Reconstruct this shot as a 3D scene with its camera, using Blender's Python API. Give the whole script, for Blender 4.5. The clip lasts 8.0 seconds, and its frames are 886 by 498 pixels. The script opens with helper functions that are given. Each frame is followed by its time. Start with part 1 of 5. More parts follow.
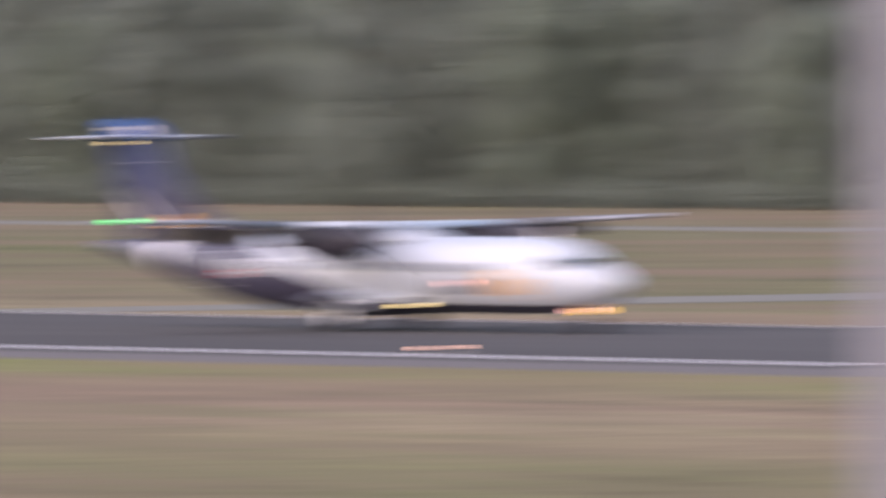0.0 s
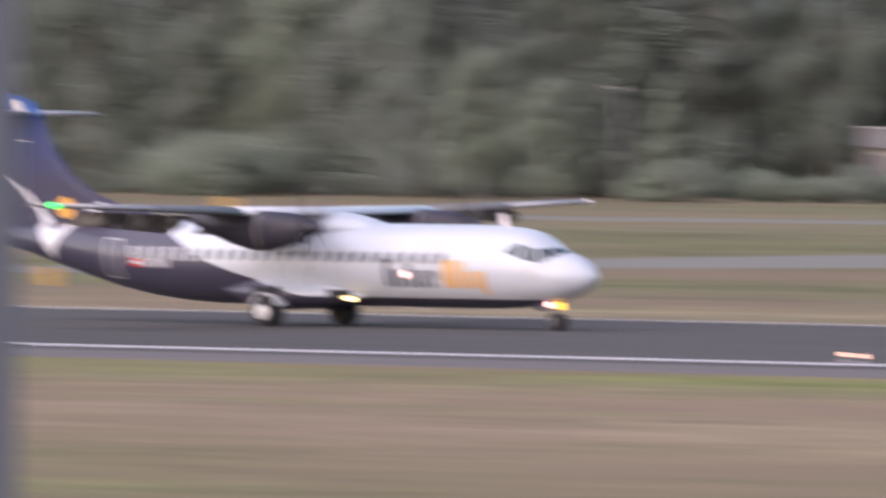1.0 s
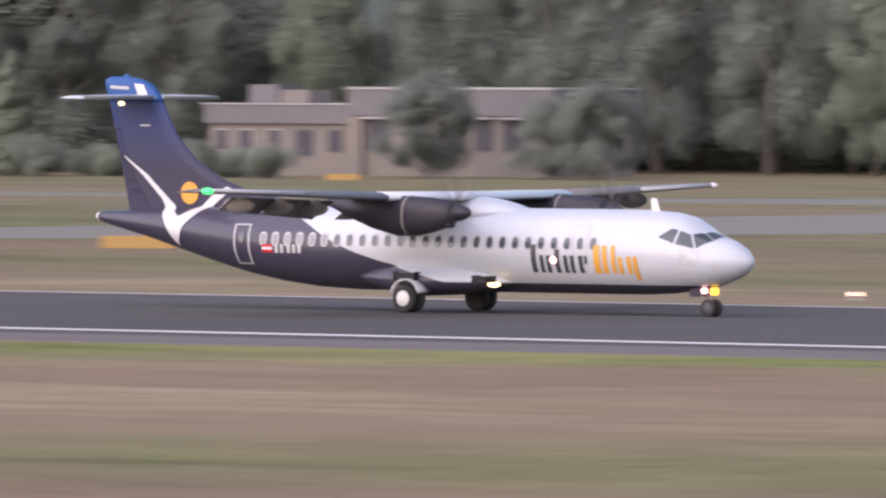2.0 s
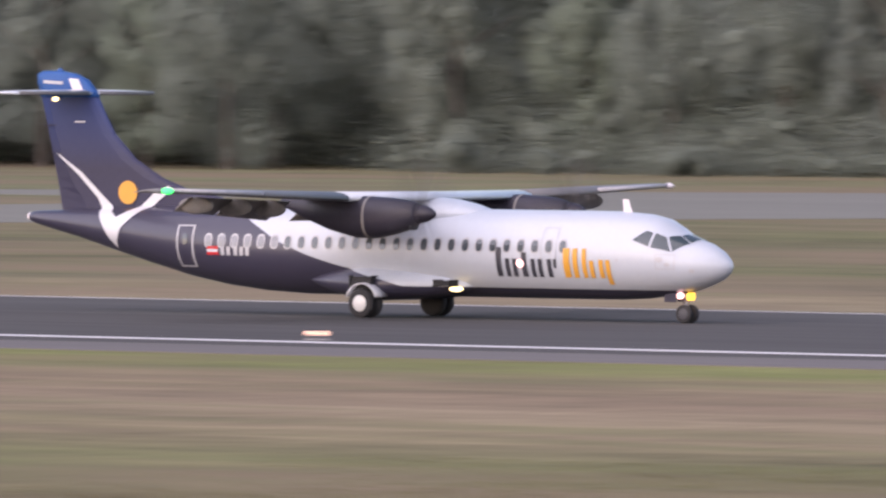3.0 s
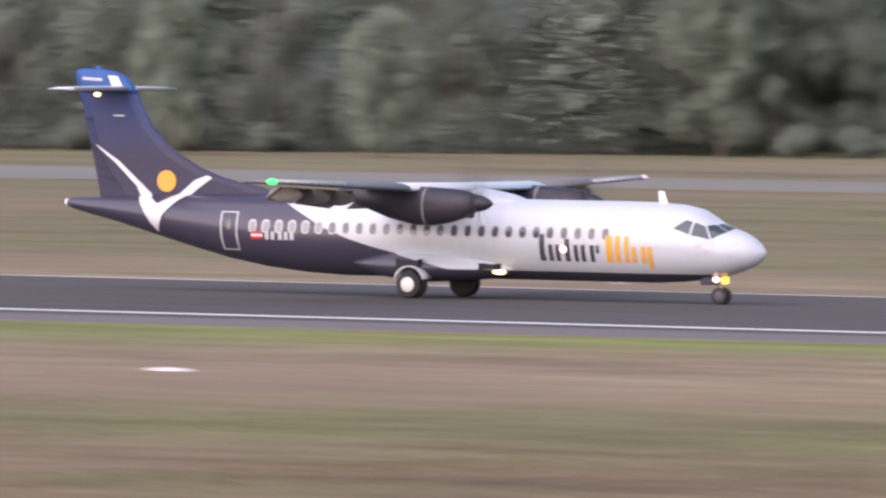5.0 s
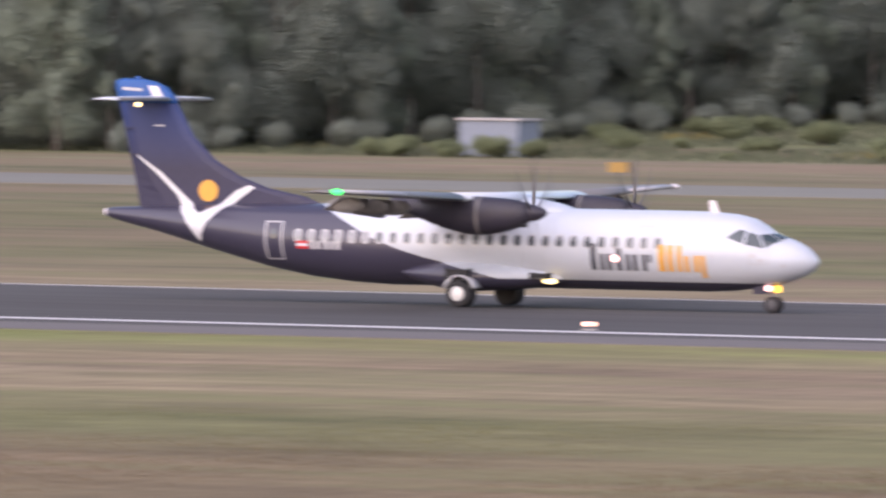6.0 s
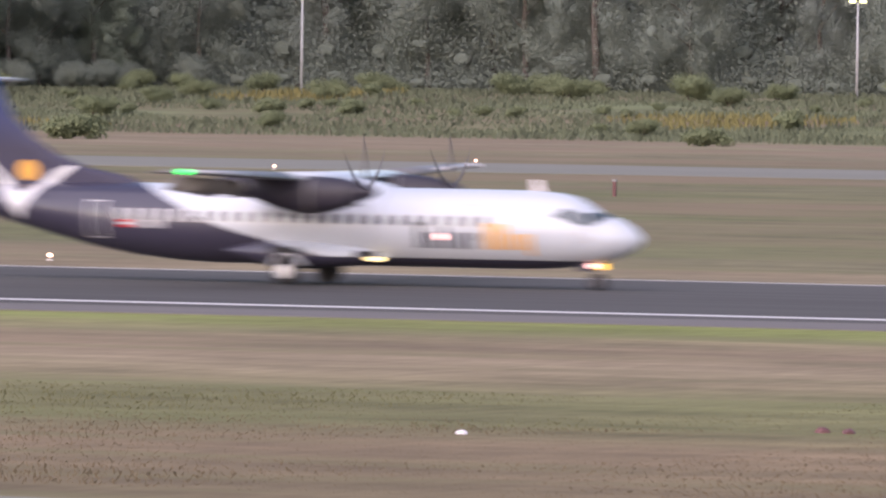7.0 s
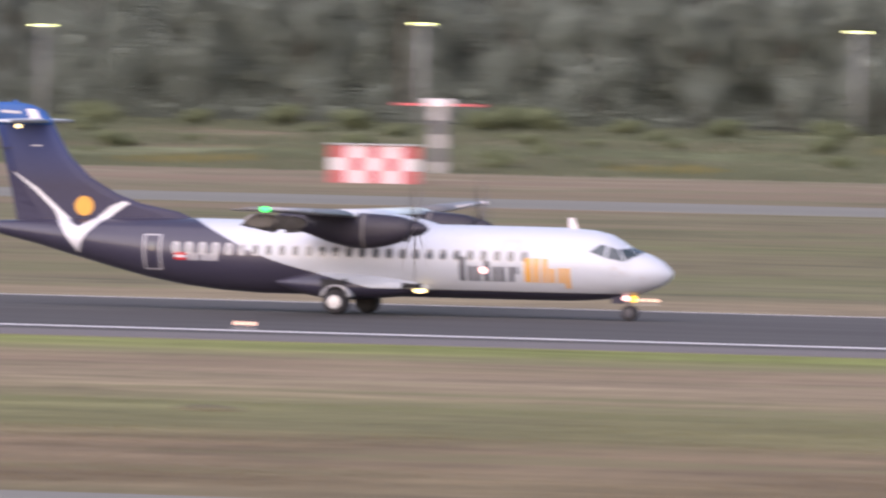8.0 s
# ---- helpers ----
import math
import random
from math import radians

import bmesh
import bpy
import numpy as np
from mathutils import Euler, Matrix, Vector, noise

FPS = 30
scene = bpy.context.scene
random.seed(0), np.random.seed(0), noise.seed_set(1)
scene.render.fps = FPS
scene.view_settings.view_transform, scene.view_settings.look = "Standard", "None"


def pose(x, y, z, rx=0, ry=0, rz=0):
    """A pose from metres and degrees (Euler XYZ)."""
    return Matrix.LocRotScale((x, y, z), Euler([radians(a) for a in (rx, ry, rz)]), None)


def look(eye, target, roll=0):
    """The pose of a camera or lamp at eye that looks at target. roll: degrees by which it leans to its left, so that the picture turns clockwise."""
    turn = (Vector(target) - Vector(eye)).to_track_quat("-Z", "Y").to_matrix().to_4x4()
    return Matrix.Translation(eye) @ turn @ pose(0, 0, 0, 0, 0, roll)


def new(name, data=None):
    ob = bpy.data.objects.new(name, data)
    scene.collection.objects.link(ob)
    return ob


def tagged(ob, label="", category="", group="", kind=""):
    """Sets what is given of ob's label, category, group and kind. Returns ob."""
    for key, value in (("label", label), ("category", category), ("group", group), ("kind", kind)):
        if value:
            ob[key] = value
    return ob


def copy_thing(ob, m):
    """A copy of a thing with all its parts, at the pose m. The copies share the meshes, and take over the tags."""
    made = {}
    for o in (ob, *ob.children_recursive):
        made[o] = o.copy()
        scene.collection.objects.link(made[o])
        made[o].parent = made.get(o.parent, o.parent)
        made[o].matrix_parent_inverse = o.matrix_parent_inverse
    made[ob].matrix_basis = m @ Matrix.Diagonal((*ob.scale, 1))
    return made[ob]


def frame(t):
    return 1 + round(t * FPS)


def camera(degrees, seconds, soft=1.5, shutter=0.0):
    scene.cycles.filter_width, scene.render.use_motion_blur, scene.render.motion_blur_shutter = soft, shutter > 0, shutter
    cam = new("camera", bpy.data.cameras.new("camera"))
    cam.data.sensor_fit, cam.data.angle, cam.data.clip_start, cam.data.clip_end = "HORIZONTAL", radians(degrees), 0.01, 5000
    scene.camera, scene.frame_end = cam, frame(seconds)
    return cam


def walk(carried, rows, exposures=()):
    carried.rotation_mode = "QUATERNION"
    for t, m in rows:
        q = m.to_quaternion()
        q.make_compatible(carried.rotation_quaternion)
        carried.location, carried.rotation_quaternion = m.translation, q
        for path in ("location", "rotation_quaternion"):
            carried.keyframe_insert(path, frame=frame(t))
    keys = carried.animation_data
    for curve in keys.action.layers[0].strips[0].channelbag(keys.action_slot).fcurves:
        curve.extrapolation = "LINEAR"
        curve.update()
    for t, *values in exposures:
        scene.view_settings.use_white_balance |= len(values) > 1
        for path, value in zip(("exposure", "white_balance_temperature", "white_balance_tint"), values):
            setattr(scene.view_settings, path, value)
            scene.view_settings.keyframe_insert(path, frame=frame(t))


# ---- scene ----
# ---------------------------------------------------------------- camera
cam = camera(4.7257, 8.0, soft=2.3, shutter=0.62)
# seconds, eye x y z, tilt, heading, lean
CAMERA_ROWS = [
    (0.0, -223.1726, -267.6292, 7.861, 89.2746, 46.0189, -0.092),
    (0.1, -223.1726, -267.6292, 7.837, 89.3146, 44.0780, -0.041),
    (0.2, -223.1726, -267.6292, 7.813, 89.3324, 42.9513, -0.046),
    (0.3, -223.1726, -267.6292, 7.789, 89.3665, 42.8076, -0.034),
    (0.4, -223.1726, -267.6292, 7.765, 89.4384, 42.3446, -0.001),
    (0.5, -223.1726, -267.6292, 7.742, 89.4065, 42.3628, 0.035),
    (0.6, -223.1726, -267.6292, 7.718, 89.3568, 42.3354, 0.073),
    (0.7, -223.1726, -267.6292, 7.695, 89.3590, 42.1952, 0.112),
    (0.8, -223.1726, -267.6292, 7.672, 89.3133, 41.9329, 0.171),
    (0.9, -223.1726, -267.6292, 7.649, 89.2497, 41.4074, 0.228),
    (1.0, -223.1726, -267.6292, 7.627, 89.1856, 40.4711, 0.254),
    (1.1, -223.1726, -267.6292, 7.605, 89.1182, 39.5547, 0.266),
    (1.2, -223.1726, -267.6292, 7.583, 89.0849, 38.6245, 0.258),
    (1.3, -219.7105, -269.4289, 7.624, 89.0798, 38.5497, 0.284),
    (1.4, -216.2413, -271.2149, 7.661, 89.0344, 38.5691, 0.292),
    (1.5, -212.7400, -272.9371, 7.700, 89.0595, 38.5921, 0.265),
    (1.6, -209.3573, -274.2315, 7.733, 89.0196, 38.6575, 0.248),
    (1.7, -206.0917, -275.1414, 7.762, 89.0402, 38.4834, 0.241),
    (1.8, -202.9419, -275.7098, 7.786, 89.0543, 38.3243, 0.214),
    (1.9, -199.9065, -275.9800, 7.804, 89.0604, 38.1764, 0.184),
    (2.0, -196.9841, -275.9951, 7.818, 89.0602, 38.0340, 0.155),
    (2.1, -194.1734, -275.7986, 7.826, 89.0553, 37.8911, 0.136),
    (2.2, -191.4730, -275.4337, 7.830, 89.0471, 37.7419, 0.127),
    (2.3, -188.8817, -274.9440, 7.830, 89.0373, 37.5809, 0.127),
    (2.4, -186.3980, -274.3732, 7.828, 89.0273, 37.4022, 0.135),
    (2.5, -184.0206, -273.7652, 7.823, 89.0186, 37.1999, 0.149),
    (2.6, -181.7480, -273.1643, 7.816, 89.0128, 36.9682, 0.170),
    (2.7, -179.5789, -272.6149, 7.810, 89.0114, 36.7012, 0.197),
    (2.8, -177.5116, -272.1619, 7.802, 89.0161, 36.3929, 0.226),
    (2.9, -175.5444, -271.8503, 7.795, 89.0270, 35.9994, 0.257),
    (3.0, -173.0491, -272.1460, 7.802, 89.0374, 35.6341, 0.292),
    (3.1, -169.3975, -273.5149, 7.841, 89.0442, 35.4262, 0.331),
    (3.2, -166.1036, -275.6028, 7.885, 89.0486, 35.1265, 0.373),
    (3.3, -163.3890, -278.4029, 7.933, 89.0485, 34.6638, 0.414),
    (3.4, -161.2218, -281.6453, 7.984, 89.0449, 34.0928, 0.450),
    (3.5, -159.1254, -284.9340, 8.034, 89.0404, 33.5513, 0.483),
    (3.6, -156.2451, -287.5782, 8.084, 89.0347, 33.2518, 0.511),
    (3.7, -153.3341, -290.1885, 8.132, 89.0279, 33.0015, 0.533),
    (3.8, -150.4292, -292.8057, 8.182, 89.0204, 32.7306, 0.545),
    (3.9, -147.5313, -295.4307, 8.232, 89.0127, 32.4069, 0.550),
    (4.0, -144.6448, -298.0682, 8.283, 89.0094, 32.0707, 0.547),
    (4.1, -141.7486, -300.7055, 8.334, 89.0149, 31.7470, 0.545),
    (4.2, -138.8644, -303.3560, 8.386, 89.0282, 31.3910, 0.555),
    (4.3, -135.9856, -306.0124, 8.438, 89.0599, 30.9604, 0.569),
    (4.4, -133.1186, -308.6815, 8.491, 89.0760, 30.4762, 0.587),
    (4.5, -130.2456, -311.3443, 8.544, 89.0468, 29.9495, 0.610),
    (4.6, -127.2089, -313.7946, 8.596, 89.0032, 29.5730, 0.638),
    (4.7, -124.1477, -316.2144, 8.647, 88.9569, 29.2460, 0.673),
    (4.8, -120.9988, -318.5149, 8.697, 88.9244, 28.9148, 0.711),
    (4.9, -117.7902, -320.7163, 8.747, 88.9018, 28.5953, 0.737),
    (5.0, -114.5652, -322.7961, 8.794, 88.8877, 28.2874, 0.758),
    (5.1, -111.3673, -324.7314, 8.840, 88.8804, 27.9916, 0.775),
    (5.2, -108.2395, -326.4990, 8.883, 88.8784, 27.7083, 0.785),
    (5.3, -105.2251, -328.0757, 8.925, 88.8803, 27.4376, 0.790),
    (5.4, -102.3675, -329.4379, 8.965, 88.8844, 27.1799, 0.788),
    (5.5, -99.7099, -330.5622, 9.000, 88.8894, 26.9351, 0.781),
    (5.6, -97.2961, -331.4252, 9.029, 88.8939, 26.7033, 0.768),
    (5.7, -95.1698, -332.0038, 9.052, 88.8967, 26.4843, 0.751),
    (5.8, -93.3751, -332.2750, 9.063, 88.8965, 26.2775, 0.737),
    (5.9, -91.9558, -332.2157, 9.065, 88.8964, 26.0834, 0.728),
    (6.0, -90.8506, -331.9139, 9.058, 88.8978, 25.8788, 0.718),
    (6.1, -89.9981, -331.4578, 9.045, 88.9038, 25.6664, 0.707),
    (6.2, -89.1621, -331.0787, 9.031, 88.9007, 25.4213, 0.696),
    (6.3, -88.1063, -331.0081, 9.025, 88.8645, 25.0902, 0.686),
    (6.4, -86.5946, -331.4775, 9.033, 88.8224, 24.7680, 0.699),
    (6.5, -84.3905, -332.7183, 9.061, 88.7956, 24.5324, 0.697),
    (6.6, -81.2578, -334.9621, 9.116, 88.7227, 24.0029, 0.692),
    (6.7, -78.3352, -337.5442, 9.173, 88.7222, 22.8920, 0.700),
    (6.8, -75.7819, -340.4919, 9.235, 88.7331, 21.6544, 0.706),
    (6.9, -73.6294, -343.7438, 9.301, 88.7575, 21.4178, 0.724),
    (7.0, -71.7990, -347.1873, 9.369, 88.7673, 21.5022, 0.762),
    (7.1, -70.1380, -350.7157, 9.437, 88.7704, 21.5079, 0.782),
    (7.2, -68.4431, -354.2299, 9.506, 88.7839, 21.5610, 0.828),
    (7.3, -66.7634, -357.7513, 9.575, 88.8075, 21.6340, 0.879),
    (7.4, -65.1075, -361.2840, 9.645, 88.8581, 21.4956, 0.919),
    (7.5, -63.4737, -364.8271, 9.716, 88.8640, 20.8664, 0.968),
    (7.6, -61.8582, -368.3786, 9.788, 88.8825, 19.8747, 1.016),
    (7.7, -60.2581, -371.9371, 9.860, 88.9048, 18.9501, 1.061),
    (7.8, -58.6713, -375.5016, 9.933, 88.9270, 18.2675, 1.100),
    (7.9, -57.0958, -379.0711, 10.005, 88.9280, 17.8788, 1.120),
    (8.0, -55.5284, -382.6442, 10.078, 88.9205, 17.3569, 1.132)
]
walk(cam, [(t, pose(x, y, z, tilt, 0, head) @ pose(0, 0, 0, 0, 0, lean))
           for t, x, y, z, tilt, head, lean in CAMERA_ROWS],
     exposures=[(0.0, 0.60, 6500, 26), (1.5, 0.58, 6500, 26), (3.0, 0.50, 6500, 26), (3.6, 0.52, 6500, 26), (4.4, 0.68, 6500, 26), (6.0, 0.66, 6500, 26), (8.0, 0.62, 6500, 26)])

# ---------------------------------------------------------------- light
world = bpy.data.worlds.new("dusk_sky")
scene.world = world
world.use_nodes = True
wn = world.node_tree.nodes
sky = wn.new("ShaderNodeTexSky")
sky.sky_type = "NISHITA"
sky.sun_disc = False
sky.sun_elevation = radians(26)
sky.sun_rotation = radians(191)
sky.dust_density = 1.0
sky.air_density = 1.2
world.node_tree.links.new(sky.outputs[0], wn["Background"].inputs[0])
wn["Background"].inputs[1].default_value = 0.15
sun = new("sun", bpy.data.lights.new("sun", "SUN"))
sun.data.energy = 2.9
sun.data.angle = radians(140)
sun.data.color = (1.0, 0.93, 0.90)
sun.matrix_world = look((0, 0, 0), (0.17, 0.88, -0.38))


# ---------------------------------------------------------------- materials
def mat(name, rgb, rough=0.6, metal=0.0, vary=0.12, scale=3.0, fine=40.0, bump=0.0, spec=0.5, tint=None, coat=0.0, stretch=(1, 1, 1)):
    """A principled material with blotches at two scales and an optional relief."""
    m = bpy.data.materials.new(name)
    m.use_nodes = True
    nt = m.node_tree
    b = nt.nodes["Principled BSDF"]
    b.inputs["Roughness"].default_value = rough
    b.inputs["Metallic"].default_value = metal
    b.inputs["Specular IOR Level"].default_value = spec
    b.inputs["Coat Weight"].default_value = coat
    co = nt.nodes.new("ShaderNodeTexCoord")
    mp = nt.nodes.new("ShaderNodeMapping")
    mp.inputs["Scale"].default_value = stretch
    nt.links.new(co.outputs["Object"], mp.inputs[0])
    n1 = nt.nodes.new("ShaderNodeTexNoise")
    n1.inputs["Scale"].default_value = scale
    n1.inputs["Detail"].default_value = 3
    n2 = nt.nodes.new("ShaderNodeTexNoise")
    n2.inputs["Scale"].default_value = fine
    n2.inputs["Detail"].default_value = 2
    for n in (n1, n2):
        nt.links.new(mp.outputs[0], n.inputs["Vector"])
    add = nt.nodes.new("ShaderNodeMath")
    add.operation = "ADD"
    nt.links.new(n1.outputs[0], add.inputs[0])
    nt.links.new(n2.outputs[0], add.inputs[1])
    rng = nt.nodes.new("ShaderNodeMapRange")
    rng.inputs["From Min"].default_value = 0.6
    rng.inputs["From Max"].default_value = 1.4
    nt.links.new(add.outputs[0], rng.inputs[0])
    mix = nt.nodes.new("ShaderNodeMix")
    mix.data_type = "RGBA"
    other = tint or rgb
    mix.inputs["A"].default_value = (*[c * (1 - vary) for c in rgb], 1)
    mix.inputs["B"].default_value = (*[min(1, c * (1 + vary)) for c in other], 1)
    nt.links.new(rng.outputs[0], mix.inputs["Factor"])
    nt.links.new(mix.outputs["Result"], b.inputs["Base Color"])
    if bump:
        bp = nt.nodes.new("ShaderNodeBump")
        bp.inputs["Strength"].default_value = bump
        bp.inputs["Distance"].default_value = 0.05
        nt.links.new(n2.outputs[0], bp.inputs["Height"])
        nt.links.new(bp.outputs[0], b.inputs["Normal"])
    return m


def glow(name, rgb, power):
    m = bpy.data.materials.new(name)
    m.use_nodes = True
    b = m.node_tree.nodes["Principled BSDF"]
    b.inputs["Base Color"].default_value = (*rgb, 1)
    b.inputs["Emission Color"].default_value = (*rgb, 1)
    b.inputs["Emission Strength"].default_value = power
    return m


def leaf_mat(name, dark, light):
    m = bpy.data.materials.new(name)
    m.use_nodes = True
    nt = m.node_tree
    b = nt.nodes["Principled BSDF"]
    b.inputs["Roughness"].default_value = 0.7
    b.inputs["Specular IOR Level"].default_value = 0.25
    geo = nt.nodes.new("ShaderNodeNewGeometry")
    info = nt.nodes.new("ShaderNodeObjectInfo")
    add = nt.nodes.new("ShaderNodeMath")
    add.operation = "MULTIPLY_ADD"
    add.inputs[1].default_value = 0.45
    nt.links.new(geo.outputs["Random Per Island"], add.inputs[0])
    half = nt.nodes.new("ShaderNodeMath")
    half.operation = "MULTIPLY"
    half.inputs[1].default_value = 0.55
    nt.links.new(info.outputs["Random"], half.inputs[0])
    nt.links.new(half.outputs[0], add.inputs[2])
    mix = nt.nodes.new("ShaderNodeMix")
    mix.data_type = "RGBA"
    mix.inputs["A"].default_value = (*dark, 1)
    mix.inputs["B"].default_value = (*light, 1)
    nt.links.new(add.outputs[0], mix.inputs["Factor"])
    nt.links.new(mix.outputs["Result"], b.inputs["Base Color"])
    tr = nt.nodes.new("ShaderNodeBsdfTranslucent")
    nt.links.new(mix.outputs["Result"], tr.inputs["Color"])
    ms = nt.nodes.new("ShaderNodeMixShader")
    ms.inputs[0].default_value = 0.42
    # bend all face normals to one fixed sunward direction, flattening light on the leaves
    bend = nt.nodes.new("ShaderNodeMix")
    bend.data_type = "VECTOR"
    bend.inputs["Factor"].default_value = 0.86
    bend.inputs["B"].default_value = (-0.35, -0.62, 0.70)
    nt.links.new(geo.outputs["Normal"], bend.inputs["A"])
    unit = nt.nodes.new("ShaderNodeVectorMath")
    unit.operation = "NORMALIZE"
    nt.links.new(bend.outputs["Result"], unit.inputs[0])
    nt.links.new(unit.outputs[0], b.inputs["Normal"])
    nt.links.new(b.outputs[0], ms.inputs[1])
    nt.links.new(tr.outputs[0], ms.inputs[2])
    nt.links.new(ms.outputs[0], nt.nodes["Material Output"].inputs[0])
    return m


def ground_mat():
    """Mown airfield grass: green and dry bands along the runway, patches and fine streaks."""
    m = bpy.data.materials.new("airfield_grass")
    m.use_nodes = True
    nt = m.node_tree
    L = nt.links.new
    b = nt.nodes["Principled BSDF"]
    b.inputs["Roughness"].default_value = 0.95
    b.inputs["Specular IOR Level"].default_value = 0.1
    co = nt.nodes.new("ShaderNodeTexCoord")
    sep = nt.nodes.new("ShaderNodeSeparateXYZ")
    L(co.outputs["Object"], sep.inputs[0])

    def noise_at(scale, detail, sx, sy):
        mp = nt.nodes.new("ShaderNodeMapping")
        mp.inputs["Scale"].default_value = (sx, sy, 1)
        L(co.outputs["Object"], mp.inputs[0])
        n = nt.nodes.new("ShaderNodeTexNoise")
        n.inputs["Scale"].default_value = scale
        n.inputs["Detail"].default_value = detail
        n.inputs["Roughness"].default_value = 0.6
        L(mp.outputs[0], n.inputs["Vector"])
        return n.outputs[0]

    def math(op, a, c, d=None):
        n = nt.nodes.new("ShaderNodeMath")
        n.operation = op
        for i, v in enumerate((a, c, d)):
            if v is None:
                continue
            if isinstance(v, (int, float)):
                n.inputs[i].default_value = v
            else:
                L(v, n.inputs[i])
        return n.outputs[0]

    big = noise_at(0.02, 4, 0.35, 1.0)
    wob = math("MULTIPLY_ADD", big, 26.0, -13.0)
    y = math("ADD", sep.outputs[1], wob)
    unit = math("MULTIPLY_ADD", y, 1 / 400.0, 0.45)
    ramp = nt.nodes.new("ShaderNodeValToRGB")
    stops = [(-160, (0.175, 0.138, 0.075)), (-128, (0.196, 0.140, 0.084)), (-114, (0.164, 0.150, 0.070)),
             (-100, (0.170, 0.158, 0.072)), (-88, (0.240, 0.188, 0.110)), (-74, (0.262, 0.200, 0.126)), (-64, (0.232, 0.168, 0.108)), (-54, (0.232, 0.188, 0.106)),
             (-45, (0.185, 0.200, 0.062)), (-30, (0.190, 0.200, 0.062)), (14, (0.250, 0.198, 0.124)), (30, (0.250, 0.196, 0.118)),
             (46, (0.166, 0.145, 0.082)), (72, (0.142, 0.136, 0.064)), (110, (0.154, 0.132, 0.074)), (150, (0.140, 0.134, 0.062)),
             (215, (0.150, 0.134, 0.074))]
    el = ramp.color_ramp.elements
    while len(el) < len(stops):
        el.new(0.5)
    for e, (p, c) in zip(el, stops):
        e.position = p / 400.0 + 0.45
        e.color = (*c, 1)
    L(unit, ramp.inputs[0])
    # far side: mown grass, bare sand, then weeds on the bank
    far = nt.nodes.new("ShaderNodeValToRGB")
    stops = [(200, (0.150, 0.134, 0.074)), (300, (0.172, 0.148, 0.086)), (330, (0.160, 0.138, 0.082)), (372, (0.236, 0.186, 0.124)),
             (420, (0.226, 0.180, 0.120)), (445, (0.165, 0.168, 0.086)), (520, (0.152, 0.166, 0.088)), (590, (0.130, 0.140, 0.085))]
    el = far.color_ramp.elements
    while len(el) < len(stops):
        el.new(0.5)
    for e, (p, c) in zip(el, stops):
        e.position = (p - 200) / 400.0
        e.color = (*c, 1)
    L(math("MULTIPLY_ADD", y, 1 / 400.0, -0.5), far.inputs[0])
    bare = nt.nodes.new("ShaderNodeValToRGB")
    while len(bare.color_ramp.elements) < 4:
        bare.color_ramp.elements.new(0.5)
    for e, (p, c) in zip(bare.color_ramp.elements, ((-705, 1.0), (-675, 0.0), (-485, 0.0), (-440, 1.0))):
        e.position = (p + 800) / 400.0
        e.color = (c, c, c, 1)
    L(math("MULTIPLY_ADD", sep.outputs[0], 1 / 400.0, 2.0), bare.inputs[0])
    sand = nt.nodes.new("ShaderNodeMix")
    sand.data_type = "RGBA"
    sand.inputs["A"].default_value = (0.166, 0.158, 0.084, 1)
    L(bare.outputs[0], sand.inputs["Factor"])
    L(far.outputs[0], sand.inputs["B"])
    pick = nt.nodes.new("ShaderNodeMix")
    pick.data_type = "RGBA"
    L(math("GREATER_THAN", sep.outputs[1], 205.0), pick.inputs["Factor"])
    L(ramp.outputs[0], pick.inputs["A"])
    L(sand.outputs["Result"], pick.inputs["B"])
    # patches, then mowing streaks along the runway
    patch = noise_at(0.07, 5, 0.8, 0.8)
    streak = noise_at(0.30, 4, 0.35, 0.8)
    fine = noise_at(1.5, 4, 1.0, 0.16)
    tot = math("ADD", math("ADD", math("MULTIPLY", patch, 0.8), math("MULTIPLY", streak, 1.0)), math("MULTIPLY", fine, 0.5))
    val = nt.nodes.new("ShaderNodeMapRange")
    for k, v in (("From Min", 0.80), ("From Max", 1.50), ("To Min", 0.52), ("To Max", 1.46)):
        val.inputs[k].default_value = v
    L(tot, val.inputs[0])
    mul = nt.nodes.new("ShaderNodeMix")
    mul.data_type = "RGBA"
    mul.blend_type = "MULTIPLY"
    mul.inputs["Factor"].default_value = 1.0
    L(pick.outputs["Result"], mul.inputs["A"])
    L(val.outputs[0], mul.inputs["B"])
    # reddish dry seed heads in blotches
    red = nt.nodes.new("ShaderNodeMix")
    red.data_type = "RGBA"
    red.inputs["B"].default_value = (0.228, 0.158, 0.108, 1)
    rr = nt.nodes.new("ShaderNodeMapRange")
    for k, v in (("From Min", 0.43), ("From Max", 0.62), ("To Min", 0.0), ("To Max", 0.7)):
        rr.inputs[k].default_value = v
    L(noise_at(0.035, 5, 0.6, 1.1), rr.inputs[0])
    # more of it on the western part of the field
    west = nt.nodes.new("ShaderNodeMapRange")
    for k, v in (("From Min", -250.0), ("From Max", -180.0), ("To Min", 1.0), ("To Max", 0.25)):
        west.inputs[k].default_value = v
    L(sep.outputs[0], west.inputs[0])
    L(math("MULTIPLY", rr.outputs[0], west.outputs[0]), red.inputs["Factor"])
    # greener growth in long strips
    strip = nt.nodes.new("ShaderNodeMapRange")
    for k, v in (("From Min", 0.50), ("From Max", 0.66), ("To Min", 0.0), ("To Max", 0.6)):
        strip.inputs[k].default_value = v
    L(noise_at(0.14, 4, 0.22, 0.9), strip.inputs[0])
